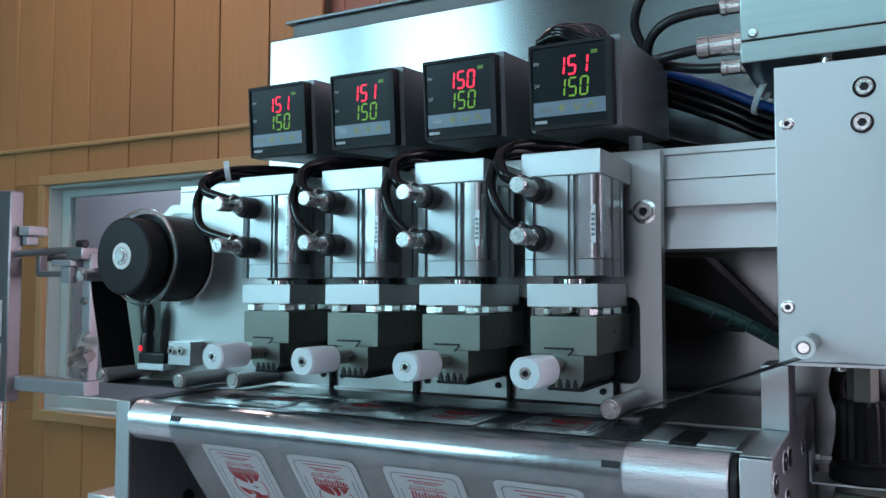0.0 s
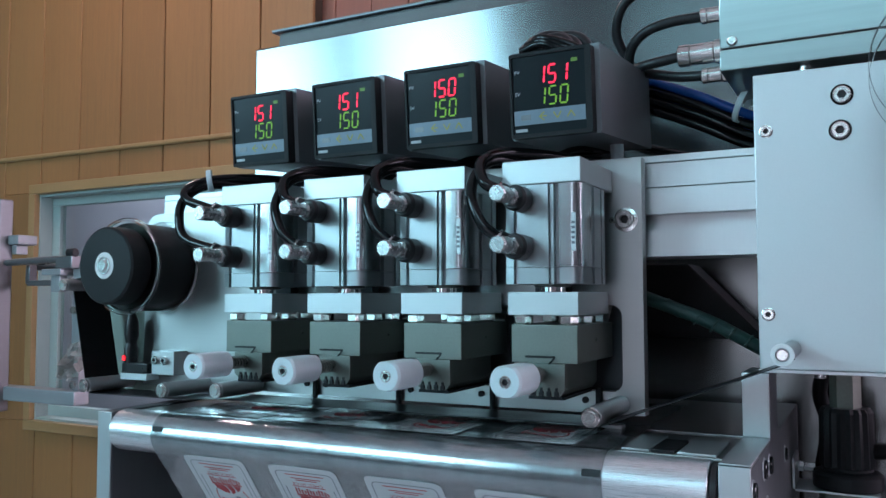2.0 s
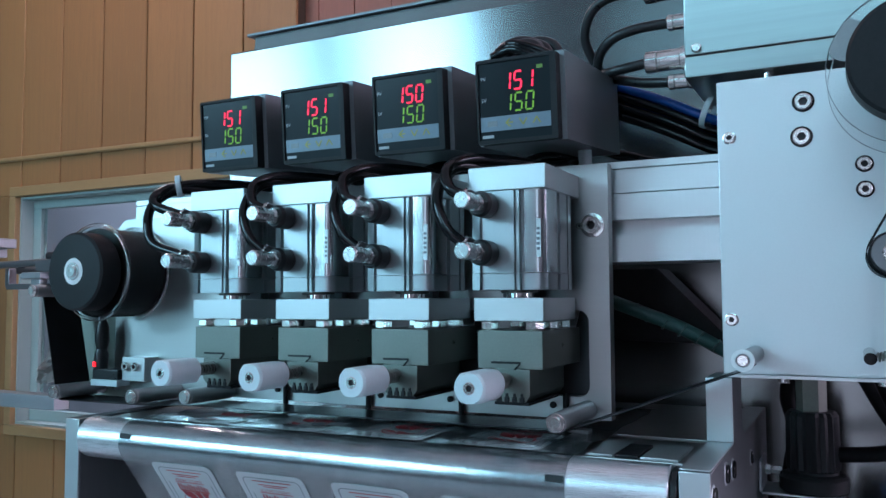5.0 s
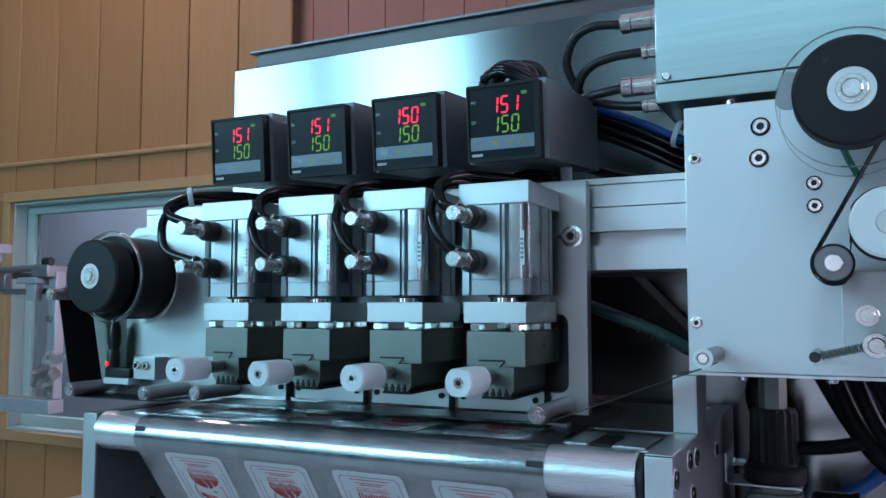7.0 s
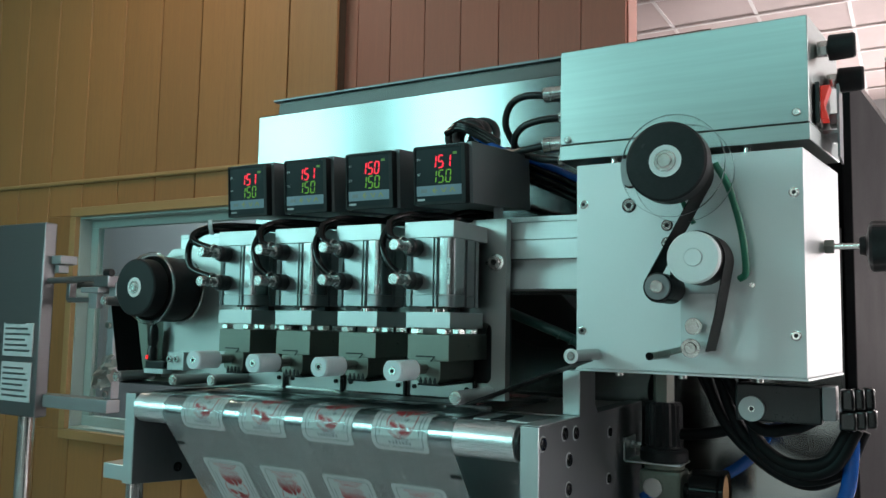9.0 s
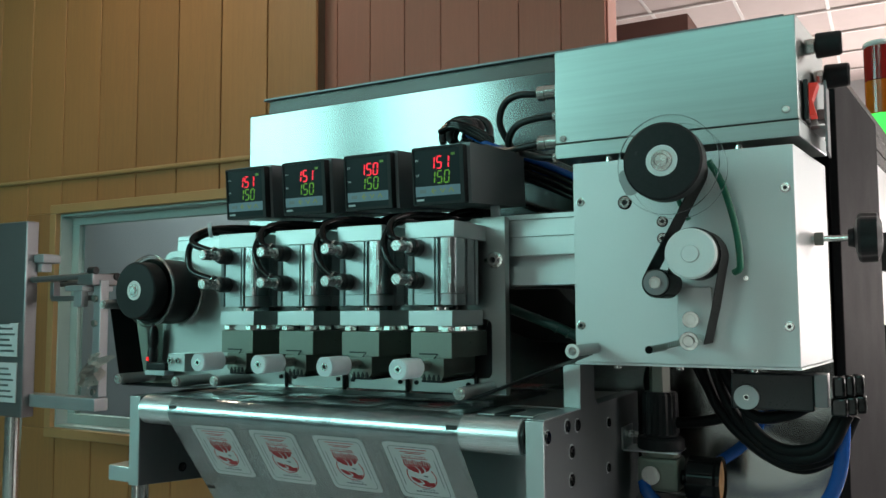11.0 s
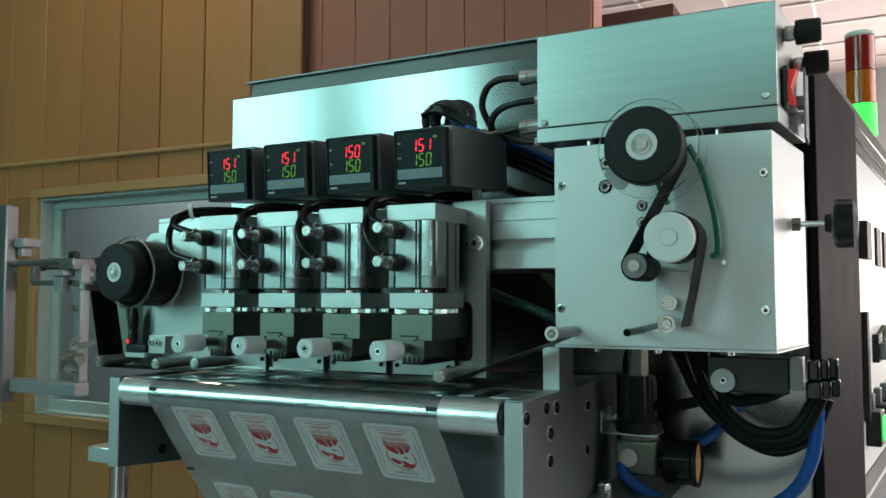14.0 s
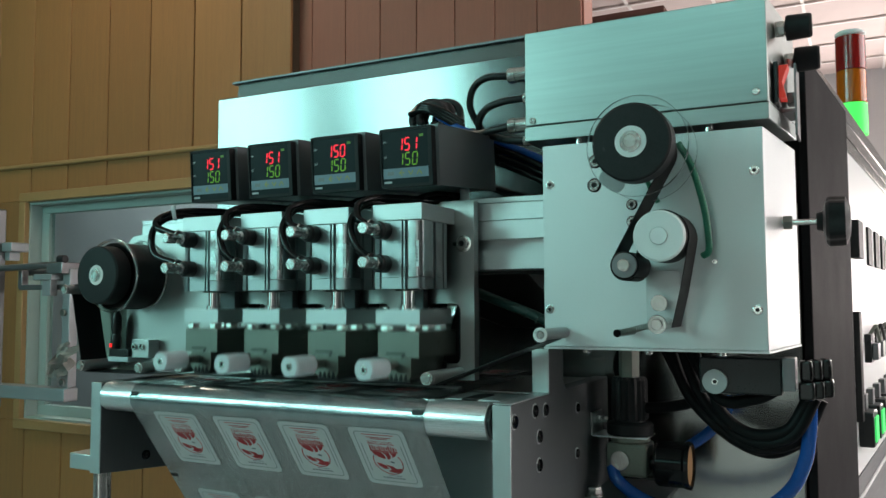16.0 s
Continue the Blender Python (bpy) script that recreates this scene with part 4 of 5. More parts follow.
heads = []
for k, cx in enumerate(LANES):
    c = cyl if k == 0 else copy_thing(cyl, Matrix.Identity(4))
    c.matrix_basis = Matrix.Translation((cx, 0.402, 1.3335))
    d = head if k == 0 else copy_thing(head, Matrix.Identity(4))
    d.matrix_basis = Matrix.Translation((cx, 0.402, 1.3294))
    heads.append(d)
    # air tubes of the lane
    far = 0.013 if k == 0 else 0.0
    up = [(cx - 0.0188, 0.3916, 1.3805), (cx - 0.026 - far, 0.3900, 1.3850 + far * 0.2), (cx - 0.0300 - far, 0.3960, 1.3960), (cx - 0.024 - far * 0.6, 0.410, 1.4025), (cx - 0.010, 0.430, 1.4035), (cx + 0.004, 0.452, 1.4030), (cx + 0.012, 0.49, 1.4100)]
    lo = [(cx - 0.0188, 0.3916, 1.3565), (cx - 0.027 - far, 0.3895, 1.3640), (cx - 0.0335 - far, 0.3910, 1.3780), (cx - 0.0330 - far, 0.3960, 1.3900), (cx - 0.0270 - far * 0.6, 0.406, 1.3985), (cx - 0.012, 0.430, 1.3985), (cx + 0.002, 0.455, 1.4085), (cx + 0.01, 0.50, 1.4110)]
    solid("air_tube", bm_tube(up, 0.0029, 12, 8), BLACK_GLOSS, "glossy black pneumatic tube from an upper fitting", "tube", "air tubes")
    solid("air_tube", bm_tube(lo, 0.0029, 12, 8), BLACK_GLOSS, "glossy black pneumatic tube from a lower fitting", "tube", "air tubes")
    # dark pin, and two black discs drawn for the shaded holes beside it
    part("guide_pin", merged(bm_cyl((cx + 0.0125, 0.4535, 1.2556), (cx + 0.0125, 0.4535, 1.2775), 0.0017, 12), bm_cyl((cx + 0.0045, 0.4562, 1.2705), (cx + 0.0045, 0.4545, 1.2705), 0.0018, 14), bm_cyl((cx + 0.0200, 0.4562, 1.2705), (cx + 0.0200, 0.4545, 1.2705), 0.0018, 14)), BLACK_MATT, frame_ob)
solid("cable_tie", bm_ring((LANES[0] - 0.0335, 0.4015, 1.4005), (LANES[0] - 0.0310, 0.4035, 1.4010), 0.0068, 0.0058, 20), NYLON, "white cable tie round two tubes", "cable tie")
solid("anvil_bar", bm_box(-0.40, -0.140, 0.4475, 0.4555, 1.2556, 1.2590, 0.0004), ALU_MATT, "pale anvil bar along the film table", "bar")

# ---------------------------------------------------------------- ribbon reels, rods and ribbon
def c_clip(at, r, name="c_clip"):
    return bm_ring(at, Vector(at) + Vector((0, -0.0012, 0)), r, r * 0.62, 28)


reel = thing("ribbon_reel", "used black ribbon reel with clear flanges", "reel", (-0.4821, 0.402, 1.3490), "ribbon reels")
reel.scale = (1.04, 0.98, 1.04)
part("core", bm_lathe([(0.0085, 0.0006), (0.0240, 0.0), (0.0255, -0.0012), (0.0258, -0.016), (0.010, -0.016)], (0, 0, 0), (0, -1, 0), 56), BLACK_MATT, reel, "matt black hub disc")
part("hub_ring", bm_ring((0, 0.002, 0), (0, -0.0008, 0), 0.0088, 0.0050, 36), WHITE_CAP, reel, "white hub ring")
part("shaft", merged(bm_cyl((0, 0.078, 0), (0, -0.003, 0), 0.0040, 28, 0.0006), c_clip((0, -0.0005, 0), 0.0058)), CHROME, reel)
part("ribbon_roll", bm_lathe([(0.010, 0.0), (0.0293, 0.0), (0.0295, -0.001), (0.0295, -0.0325), (0.010, -0.0325)], (0, 0.0195, 0), (0, -1, 0), 56), RIBBON, reel, "wound black ribbon")
for y in (0.0168, 0.0530):
    part("flange", bm_ring((0, y + 0.0022, 0), (0, y, 0), 0.0309, 0.0100, 64, 0.0003), CLEAR, reel, "clear acrylic flange")
    part("flange_rim", bm_ring((0, y + 0.0026, 0), (0, y - 0.0004, 0), 0.0328, 0.0310, 72, 0.0005), RIM, reel, "bright polished flange edge")
part("collar", bm_cyl((0, 0.056, 0), (0, 0.072, 0), 0.011, 32, 0.0006), BLACK, reel)

big = thing("ribbon_reel", "large black ribbon supply reel with clear flanges", "reel", (0.0128, 0.378, 1.4215), "ribbon reels")
part("core", bm_lathe([(0.0098, 0.0006), (0.0232, 0.0), (0.0245, -0.0012), (0.0247, -0.013), (0.010, -0.013)], (0, 0, 0), (0, -1, 0), 64), BLACK_MATT, big, "matt black hub disc")
part("dimple", bm_cyl((-0.0075, 0.001, 0.0148), (-0.0075, -0.0003, 0.0148), 0.0014, 16), BLACK, big)
TAB = Matrix.Rotation(radians(-160), 4, "Y")
tab_bm = bm_prism(rounded(0.0215, 0.0315, -0.0088, 0.0088, 0.0042), "y", 0.0126, 0.0140, 0.0003)
tab_bm.transform(TAB)
part("tape_tab", tab_bm, GREY_TAPE, big, "grey tape tab behind the hub disc")
part("hub_ring", bm_ring((0, 0.002, 0), (0, -0.0008, 0), 0.0099, 0.0062, 40), WHITE_CAP, big, "white hub ring")
part("shaft", merged(bm_cyl((0, 0.074, 0), (0, -0.003, 0), 0.0044, 28, 0.0006), c_clip((0, -0.0005, 0), 0.0066)), CHROME, big)
part("ribbon_roll", bm_lathe([(0.010, 0.0), (0.0180, 0.0), (0.0180, -0.024), (0.010, -0.024)], (0, 0.0175, 0), (0, -1, 0), 56), RIBBON, big, "wound black ribbon")
for y in (0.0145, 0.0430):
    part("flange", bm_ring((0, y + 0.0016, 0), (0, y, 0), 0.0319, 0.0100, 72, 0.0003), CLEAR, big, "clear acrylic flange")
    part("flange_rim", bm_ring((0, y + 0.0008, 0), (0, y, 0), 0.0322, 0.0320, 80, 0.00005), GREY_MACHINE, big, "thin bright flange edge")

wheel = thing("ribbon_drive_pulley", "white faced ribbon drive pulley with black rim", "pulley", (0.0258, 0.392, 1.3640))
part("rim", bm_lathe([(0.005, 0.0), (0.0160, 0.0), (0.0160, -0.0245), (0.005, -0.0245)], (0, 0.0015, 0), (0, -1, 0), 56), BLACK_MATT, wheel, "black rubber rim")
part("face", bm_lathe([(0, 0.0012), (0.0148, 0.0012), (0.0160, 0.0), (0.0160, -0.002), (0, -0.002)], (0, 0, 0), (0, -1, 0), 56), WHITE_CAP, wheel, "white face disc")
part("axle", bm_cyl((0, 0.0603, 0), (0, -0.0022, 0), 0.0055, 36, 0.0004), ALU, wheel, "turned steel axle end")

idler = thing("idler_roller", "small grey ribbon idler roller", "roller", (0.0030, 0.3945, 1.3465))
part("sleeve", bm_cyl((0, 0.0015, 0), (0, 0.036, 0), 0.0090, 40, 0.0005), BLACK_MATT, idler)
part("face", bm_ring((0, 0.0015, 0), (0, 0.0002, 0), 0.0080, 0.0040, 36), GREY_MACHINE, idler)
part("axle", bm_cyl((0, 0.0575, 0), (0, -0.0022, 0), 0.0040, 28, 0.0004), CHROME, idler)

swing = thing("tension_arm", "pale tension arm plate with spring", "arm", (0.0166, 0.440, 1.3225))
part("arm_plate", bm_prism(rounded(-0.011, 0.012, -0.016, 0.022, 0.002), "y", 0.002, 0.008, 0.0004), ALU_MATT, swing)
part("pivot", merged(bm_cyl((0, 0.012, 0), (0, -0.010, 0), 0.0036, 24, 0.0004), c_clip((0, -0.0085, 0), 0.0055)), CHROME, swing)
part("spring_post", merged(bm_cyl((0.003, 0.0123, -0.0135), (0.003, -0.032, -0.0135), 0.0038, 24, 0.0006), c_clip((0.003, -0.0295, -0.0135), 0.0060)), CHROME, swing)
part("anchor_rod", bm_cyl((-0.0230, 0.0123, -0.0195), (-0.0230, -0.030, -0.0195), 0.0026, 20, 0.0004), BLACK_GLOSS, swing)
part("spring", bm_tube([(-0.0205 + 0.000155 * k, -0.0285 + 0.0018 * math.cos(k * 0.75), -0.0189 + 0.0000385 * k + 0.0018 * math.sin(k * 0.75)) for k in range(130)], 0.00042, 8, 1), DARK_STEEL, swing, "tension spring")


def rod(name, x, z, y0, y1, r, label, group="guide pins"):
    t = thing(name, label, "guide pin", (x, y0, z), group)
    part("pin", bm_cyl((0, 0.0012, 0), (0, y1 - y0, 0), r, 28, 0.0005), PIN_GREY, t)
    part("axle", bm_cyl((0, 0.003, 0), (0, -0.0015, 0), r * 0.62, 20, 0.0003), CHROME, t)
    part("c_clip", c_clip((0, 0.0005, 0), r * (1.25 if x == -0.0560 else 0.95)), WHITE_CAP if x == -0.0560 else NUT, t)


rod("guide_pin_rod", -0.0560, 1.3015, 0.402, 0.4520, 0.0040, "steel ribbon guide pin on the box front")
rod("guide_pin_rod", -0.1423, 1.2690, 0.402, 0.4555, 0.0050, "aluminium ribbon guide pin beside the slot")
rod("guide_pin_rod", -0.5152, 1.2655, 0.4137, 0.4560, 0.0050, "aluminium ribbon guide pin below the reel")
rod("guide_pin_rod", -0.4395, 1.2657, 0.4137, 0.4560, 0.0050, "short aluminium ribbon guide pin over the table")
rod("guide_pin_rod", -0.3921, 1.2680, 0.4137, 0.4555, 0.0050, "aluminium ribbon guide pin over the table")
rod("guide_pin_rod", -0.5345, 1.3365, 0.4100, 0.4560, 0.0044, "small chrome ribbon guide pin")
solid("pin_bracket", bm_box(-0.543, -0.488, 0.4565, 0.4635, 1.2580, 1.345, 0.0006), DARK_STEEL, "dark bracket behind the ribbon pins", "bracket")


def bm_ribbon(pts, y0, y1, th=0.0005):
    bm = bmesh.new()
    pts = [Vector((x, 0, z)) for x, z in pts]
    rows_r = []
    for i, p in enumerate(pts):
        d = (pts[min(i + 1, len(pts) - 1)] - pts[max(i - 1, 0)]).normalized()
        n = Vector((-d.z, 0, d.x)) * th / 2
        rows_r.append([bm.verts.new((q.x, y, q.z)) for q, y in ((p + n, y0), (p + n, y1), (p - n, y1), (p - n, y0))])
    for a, b in zip(rows_r, rows_r[1:]):
        for k in range(4):
            bm.faces.new((a[k], a[(k + 1) % 4], b[(k + 1) % 4], b[k]))
    bm.faces.new(rows_r[0])
    bm.faces.new(rows_r[-1])
    bmesh.ops.recalc_face_normals(bm, faces=bm.faces)
    return bm


def arc(cx, cz, r, a0, a1, n=14):
    return [(cx + r * math.cos(radians(a0 + (a1 - a0) * k / n)), cz + r * math.sin(radians(a0 + (a1 - a0) * k / n))) for k in range(n + 1)]


supply = arc(0.0128, 1.4215, 0.0184, 60, -25) + arc(0.0030, 1.3465, 0.0096, 152, 300) + arc(0.0258, 1.3640, 0.0166, 205, 200, 1) + \
    arc(0.0258, 1.3640, 0.0169, 150, -14) + [(0.0365, 1.3300), (0.0310, 1.3075)]
solid("ink_ribbon", bm_ribbon(supply, 0.3985, 0.4270), RIBBON_USED, "black ink ribbon with faint print threaded from the supply reel", "ribbon")
solid("ink_ribbon", bm_ribbon([(-0.0540, 1.2975), (-0.1400, 1.2640)], 0.4085, 0.4385), RIBBON, "black ink ribbon running down to the film table", "ribbon")
solid("ink_ribbon", bm_ribbon([(-0.1423, 1.2628), (-0.25, 1.2620), (-0.3921, 1.2618), (-0.4395, 1.2598), (-0.5152, 1.2594)] + arc(-0.5152, 1.2655, 0.0061, 270, 190, 6) + [(-0.5372, 1.3335)] + arc(-0.5330, 1.3365, 0.0045, 200, 95, 6) +
                             arc(-0.4821, 1.3490, 0.0312, 190, 280), 0.4205, 0.4500), RIBBON, "black ink ribbon wound up to the take-up reel", "ribbon")
solid("green_belt", merged(bm_tube([(0.0300, 0.437, 1.4290), (0.0375, 0.437, 1.4150), (0.0430, 0.437, 1.3970), (0.0466, 0.437, 1.3800), (0.0482, 0.437, 1.3640), (0.0478, 0.437, 1.3560), (0.0440, 0.439, 1.3535)], 0.0023, 10, 8),
                           bm_tube([(0.0080, 0.437, 1.4080), (0.0115, 0.437, 1.3990), (0.0160, 0.437, 1.3900)], 0.0017, 10, 8)), GREEN_BELT, "green round drive belt behind the reel", "belt")
solid("belt_screw", bm_socket_head((0.0495, 0.4521, 1.3500), (0, -1, 0), 0.0018, 0.0015), CHROME, "small screw beside the belt", "screw")

# ink sensor block
sens = thing("film_sensor", "black fibre film sensor with a red light on a pale block", "sensor", (-0.470, 0.445, 1.272))
part("block", bm_box(-0.0110, 0.0110, -0.002, 0.0110, 0.0, 0.0170, 0.0006), ALU_MATT, sens)
for u in (-0.006, 0.003):
    screw("screw", (u, -0.002, 0.0105), (0, -1, 0), 0.0030, 0.0026, sens, CHROME)
part("base", bm_box(-0.0380, -0.0115, -0.006, 0.006, -0.004, 0.0005, 0.0004), NYLON, sens, "white base")
part("body", merged(bm_box(-0.038, -0.012, -0.005, 0.007, 0.0006, 0.008, 0.001), bm_lathe([(0.0, 0.0), (0.0046, 0.0), (0.0050, 0.010), (0.0038, 0.014), (0.0052, 0.020), (0.0046, 0.030), (0.0024, 0.036), (0.0020, 0.060), (0, 0.060)], (-0.0345, 0.0, 0.008), (0.03, 0, 1), 22)), BLACK, sens, "black sensor body and cable")
part("indicator", bm_box(-0.0370, -0.0345, -0.0056, -0.0046, 0.0095, 0.0130), SENSOR_LED, sens, "red indicator light")

# ---------------------------------------------------------------- drive box
SP = 0.12
boxo = thing("drive_box", "pale anodised drive box with socket screws", "machine box")
part("casing", bm_prism([(-0.0713, 0.4523), (0.0815, 0.4523), (0.0815 + SP * 0.105, 0.5575), (-0.0713, 0.5575)], "z", 1.2912, 1.4384, 0.0006), BOX_PAINT, boxo)
part("bottom_plate", bm_prism([(-0.0716, 0.4519), (0.0820, 0.4519), (0.0820 + SP * 0.106, 0.558), (-0.0716, 0.558)], "z", 1.2895, 1.2910), ALU, boxo)
for x, z in ((-0.0656, 1.4093), (-0.0667, 1.3180), (0.0757, 1.4095), (0.0754, 1.3178)):
    screw("cover_screw", (x, 0.4526, z), (0, -1, 0), 0.0027, 0.0018, boxo, CHROME, flange=0.0033)
for x, z, r in ((-0.0310, 1.4240, 0.0040), (-0.0322, 1.4068, 0.0040), (-0.0055, 1.3915, 0.0031), (-0.0055, 1.3795, 0.0031)):
    screw("cap_screw", (x, 0.4526, z), (0, -1, 0), r, 0.0020, boxo, CHROME)
    part("recess_ring", bm_ring((x, 0.4525, z), (x, 0.4517, z), r * 1.28, r * 1.02, 28, 0.0001), BLACK_GLOSS, boxo)
for x in (-0.045, 0.0, 0.05):
    part("foot_screw", bm_cyl((x, 0.47, 1.2860), (x, 0.47, 1.2893), 0.0030, 18, 0.0004), CHROME, boxo)
for x in (-0.048, 0.045):
    part("spacer_screw", bm_cyl((x, 0.468, 1.4386), (x, 0.468, 1.4445), 0.0030, 16), CHROME, boxo)
kn = thing("clamp_knob", "black star knob on a threaded steel rod", "knob", (0.0880, 0.505, 1.3785))
part("threaded_rod", bm_cyl((-0.002, 0, 0), (0.026, 0, 0), 0.0022, 18), CHROME, kn)
part("lock_nut", bm_hex((0.0005, 0, 0), (1, 0, 0), 0.0052, 0.0060), DARK_STEEL, kn)
star = bm_lathe([(0, 0), (0.006, 0.0), (0.007, 0.004), (0.0150, 0.006), (0.0165, 0.008), (0.0160, 0.018), (0.010, 0.0210), (0, 0.0215)], (0.022, 0, 0), (1, 0, 0), 48)
for v in star.verts:
    rad = math.hypot(v.co.y, v.co.z)
    if rad > 0.011:
        f = 1 + 0.10 * math.cos(5 * math.atan2(v.co.z, v.co.y))
        v.co.y, v.co.z = v.co.y * f, v.co.z * f
part("star_grip", star, BLACK_MATT, kn)

# control box on top
top = thing("control_box", "brushed stainless control box with knobs and connectors", "control box")
part("cover", bm_prism([(-0.0882, 0.4615), (0.0847, 0.4615), (0.0847 + SP * 0.09, 0.5515), (-0.0882, 0.5515)], "z", 1.4570, 1.5289, 0.0006), STEEL_X2, top)
part("base_tray", bm_prism([(-0.0882, 0.4605), (0.0852, 0.4605), (0.0852 + SP * 0.09, 0.5520), (-0.0882, 0.5520)], "z", 1.4448, 1.4562, 0.0006), STEEL_X2, top)
part("seam", bm_prism([(-0.0875, 0.4625), (0.0840, 0.4625), (0.0840 + SP * 0.09, 0.5510), (-0.0875, 0.5510)], "z", 1.4562, 1.4570), BLACK, top)
for x, z in ((-0.0820, 1.4605), (0.0770, 1.4640)):
    part("screw", merged(bm_cyl((x, 0.4616, z), (x, 0.4598, z), 0.0026, 20, 0.0006), bm_cyl((x, 0.4599, z), (x, 0.4594, z), 0.0009, 6)), CHROME, top)
for z, r, ln in ((1.5090, 0.0060, 0.029), (1.4890, 0.0044, 0.016), (1.4672, 0.0060, 0.029), (1.4540, 0.0044, 0.016)):
    y = 0.5
    con = part("connector", merged(bm_cyl((-0.0883, y, z), (-0.0883 - ln * 0.3, y, z), r * 1.15, 24, 0.0006), bm_cyl((-0.0883 - ln * 0.3, y, z), (-0.0883 - ln * 0.75, y, z), r, 24, 0.0004),
                                   bm_cyl((-0.0883 - ln * 0.75, y, z), (-0.0883 - ln, y, z), r * 1.05, 24, 0.0006)), CHROME, top, "round metal cable connector")
CABLES = (((-0.116, 0.50, 1.5090), (-0.136, 0.50, 1.5105), (-0.150, 0.503, 1.5050), (-0.1565, 0.508, 1.4910), (-0.153, 0.515, 1.4770), (-0.145, 0.525, 1.4600)),
          ((-0.103, 0.50, 1.4890), (-0.122, 0.50, 1.4885), (-0.138, 0.502, 1.4850), (-0.148, 0.508, 1.4760), (-0.150, 0.52, 1.4630), (-0.140, 0.535, 1.4500)),
          ((-0.116, 0.50, 1.4672), (-0.136, 0.502, 1.4655), (-0.150, 0.51, 1.4660), (-0.175, 0.53, 1.4740), (-0.198, 0.545, 1.4830)),
          ((-0.103, 0.50, 1.4540), (-0.120, 0.505, 1.4570), (-0.140, 0.515, 1.4640), (-0.170, 0.54, 1.4760)))
for c in CABLES:
    solid("cable", bm_tube(c, 0.0030, 12, 8), BLACK, "black cable behind the controllers", "cable", "cables")
for k in range(7):
    z, y = 1.4680 - 0.0042 * (k // 2) - 0.001 * k, 0.530 + 0.007 * (k % 2)
    solid("cable", bm_tube([(-0.205 - 0.003 * k, y + 0.012, z + 0.0250), (-0.180, y + 0.006, z + 0.0110), (-0.150, y, z - 0.002), (-0.115, y - 0.004, z - 0.0170), (-0.080, y, z - 0.034), (-0.04, y + 0.02, z - 0.046)], 0.0027, 10, 8),
          BLUE_TUBE if k in (0, 3) else BLACK_GLOSS, "blue cable in the loom behind the beam" if k in (0, 3) else "black cable in the loom behind the beam", "cable", "cable loom")
solid("cable", bm_tube([(-0.170, 0.55, 1.432), (-0.135, 0.54, 1.4180), (-0.105, 0.535, 1.4105), (-0.070, 0.54, 1.4090)], 0.0036, 12, 8), BLACK_GLOSS, "thick black cable lying on the beam", "cable", "cable loom")
LOOPS = ((0.0125, 0.002, 0.0, 10), (0.0165, -0.003, 0.004, -12), (0.0140, 0.004, 0.009, 25), (0.0175, 0.006, 0.013, 4), (0.0120, 0.010, 0.017, -20))
for r, dx, dy, a0 in LOOPS:
    solid("cable", bm_tube([(-0.216 + dx + r * 1.15 * math.cos(radians(a + a0)), 0.545 + dy + 0.006 * math.sin(radians(a * 0.7)), 1.4960 + 0.9 * r * math.sin(radians(a + a0))) for a in range(-50, 250, 30)], 0.0036, 12, 6), BLACK, "coiled black cable above the controllers", "cable", "cable loom")
for k in range(3):
    solid("cable", bm_tube([(-0.232 + 0.004 * k, 0.538, 1.497 + 0.003 * k), (-0.215, 0.534, 1.499 + 0.002 * k), (-0.196, 0.535, 1.490 + 0.003 * k), (-0.178, 0.54, 1.478 + 0.003 * k)], 0.0030, 12, 6), BLACK_GLOSS, "black cable end tucked into the coil", "cable", "cable loom")
solid("loom_tie", bm_ring((-0.086, 0.522, 1.4420), (-0.083, 0.522, 1.4405), 0.0125, 0.0115, 24), NYLON, "pale cable tie round the loom", "cable tie")
solid("terminal_row", merged(*[bm_box(-0.128 + 0.013 * k, -0.118 + 0.013 * k, 0.520, 0.540, 1.4055, 1.4125, 0.001) for k in range(4)]), BLACK, "black clips on the beam", "clips", kind="stuff")
# knobs, rocker and bracket on its side
for y, z, off, r in ((0.487, 1.5120, 0.009, 0.0088), (0.515, 1.4965, 0.014, 0.0088)):
    kx = 0.0870 + SP * (y - 0.46)
    pk = part("dial", merged(bm_lathe([(0, 0), (r * 0.94, 0), (r, 0.0012), (r * 0.95, 0.0150), (r * 0.85, 0.0165), (0, 0.0165)], (kx + 0.005, y, z), (1, 0, 0), 30), bm_cyl((kx, y, z), (kx + 0.005, y, z), 0.003, 14)), BLACK_MATT, top, "black ribbed control knob")
    part("dial_nut", bm_hex((kx - 0.002, y, z), (1, 0, 0), 0.0055, 0.0065), CHROME, pk)
part("rocker_frame", bm_box(0.0872, 0.0905, 0.472, 0.492, 1.4580, 1.4860, 0.0008), BLACK, top)
part("rocker", bm_prism([(0.0906, 1.4610), (0.0950, 1.4610), (0.0925, 1.4720), (0.0965, 1.4835), (0.0906, 1.4835)], "y", 0.4745, 0.4895, 0.0004), SWITCH_RED, top, "lit red rocker switch")
part("port_bracket", merged(bm_box(0.0895, 0.0985, 0.500, 0.532, 1.4560, 1.4585), bm_box(0.0985, 0.1000, 0.500, 0.532, 1.4400, 1.4905), bm_box(0.0930, 0.0980, 0.508, 0.522, 1.4640, 1.4720, 0.0006)), GREY_MACHINE, top)

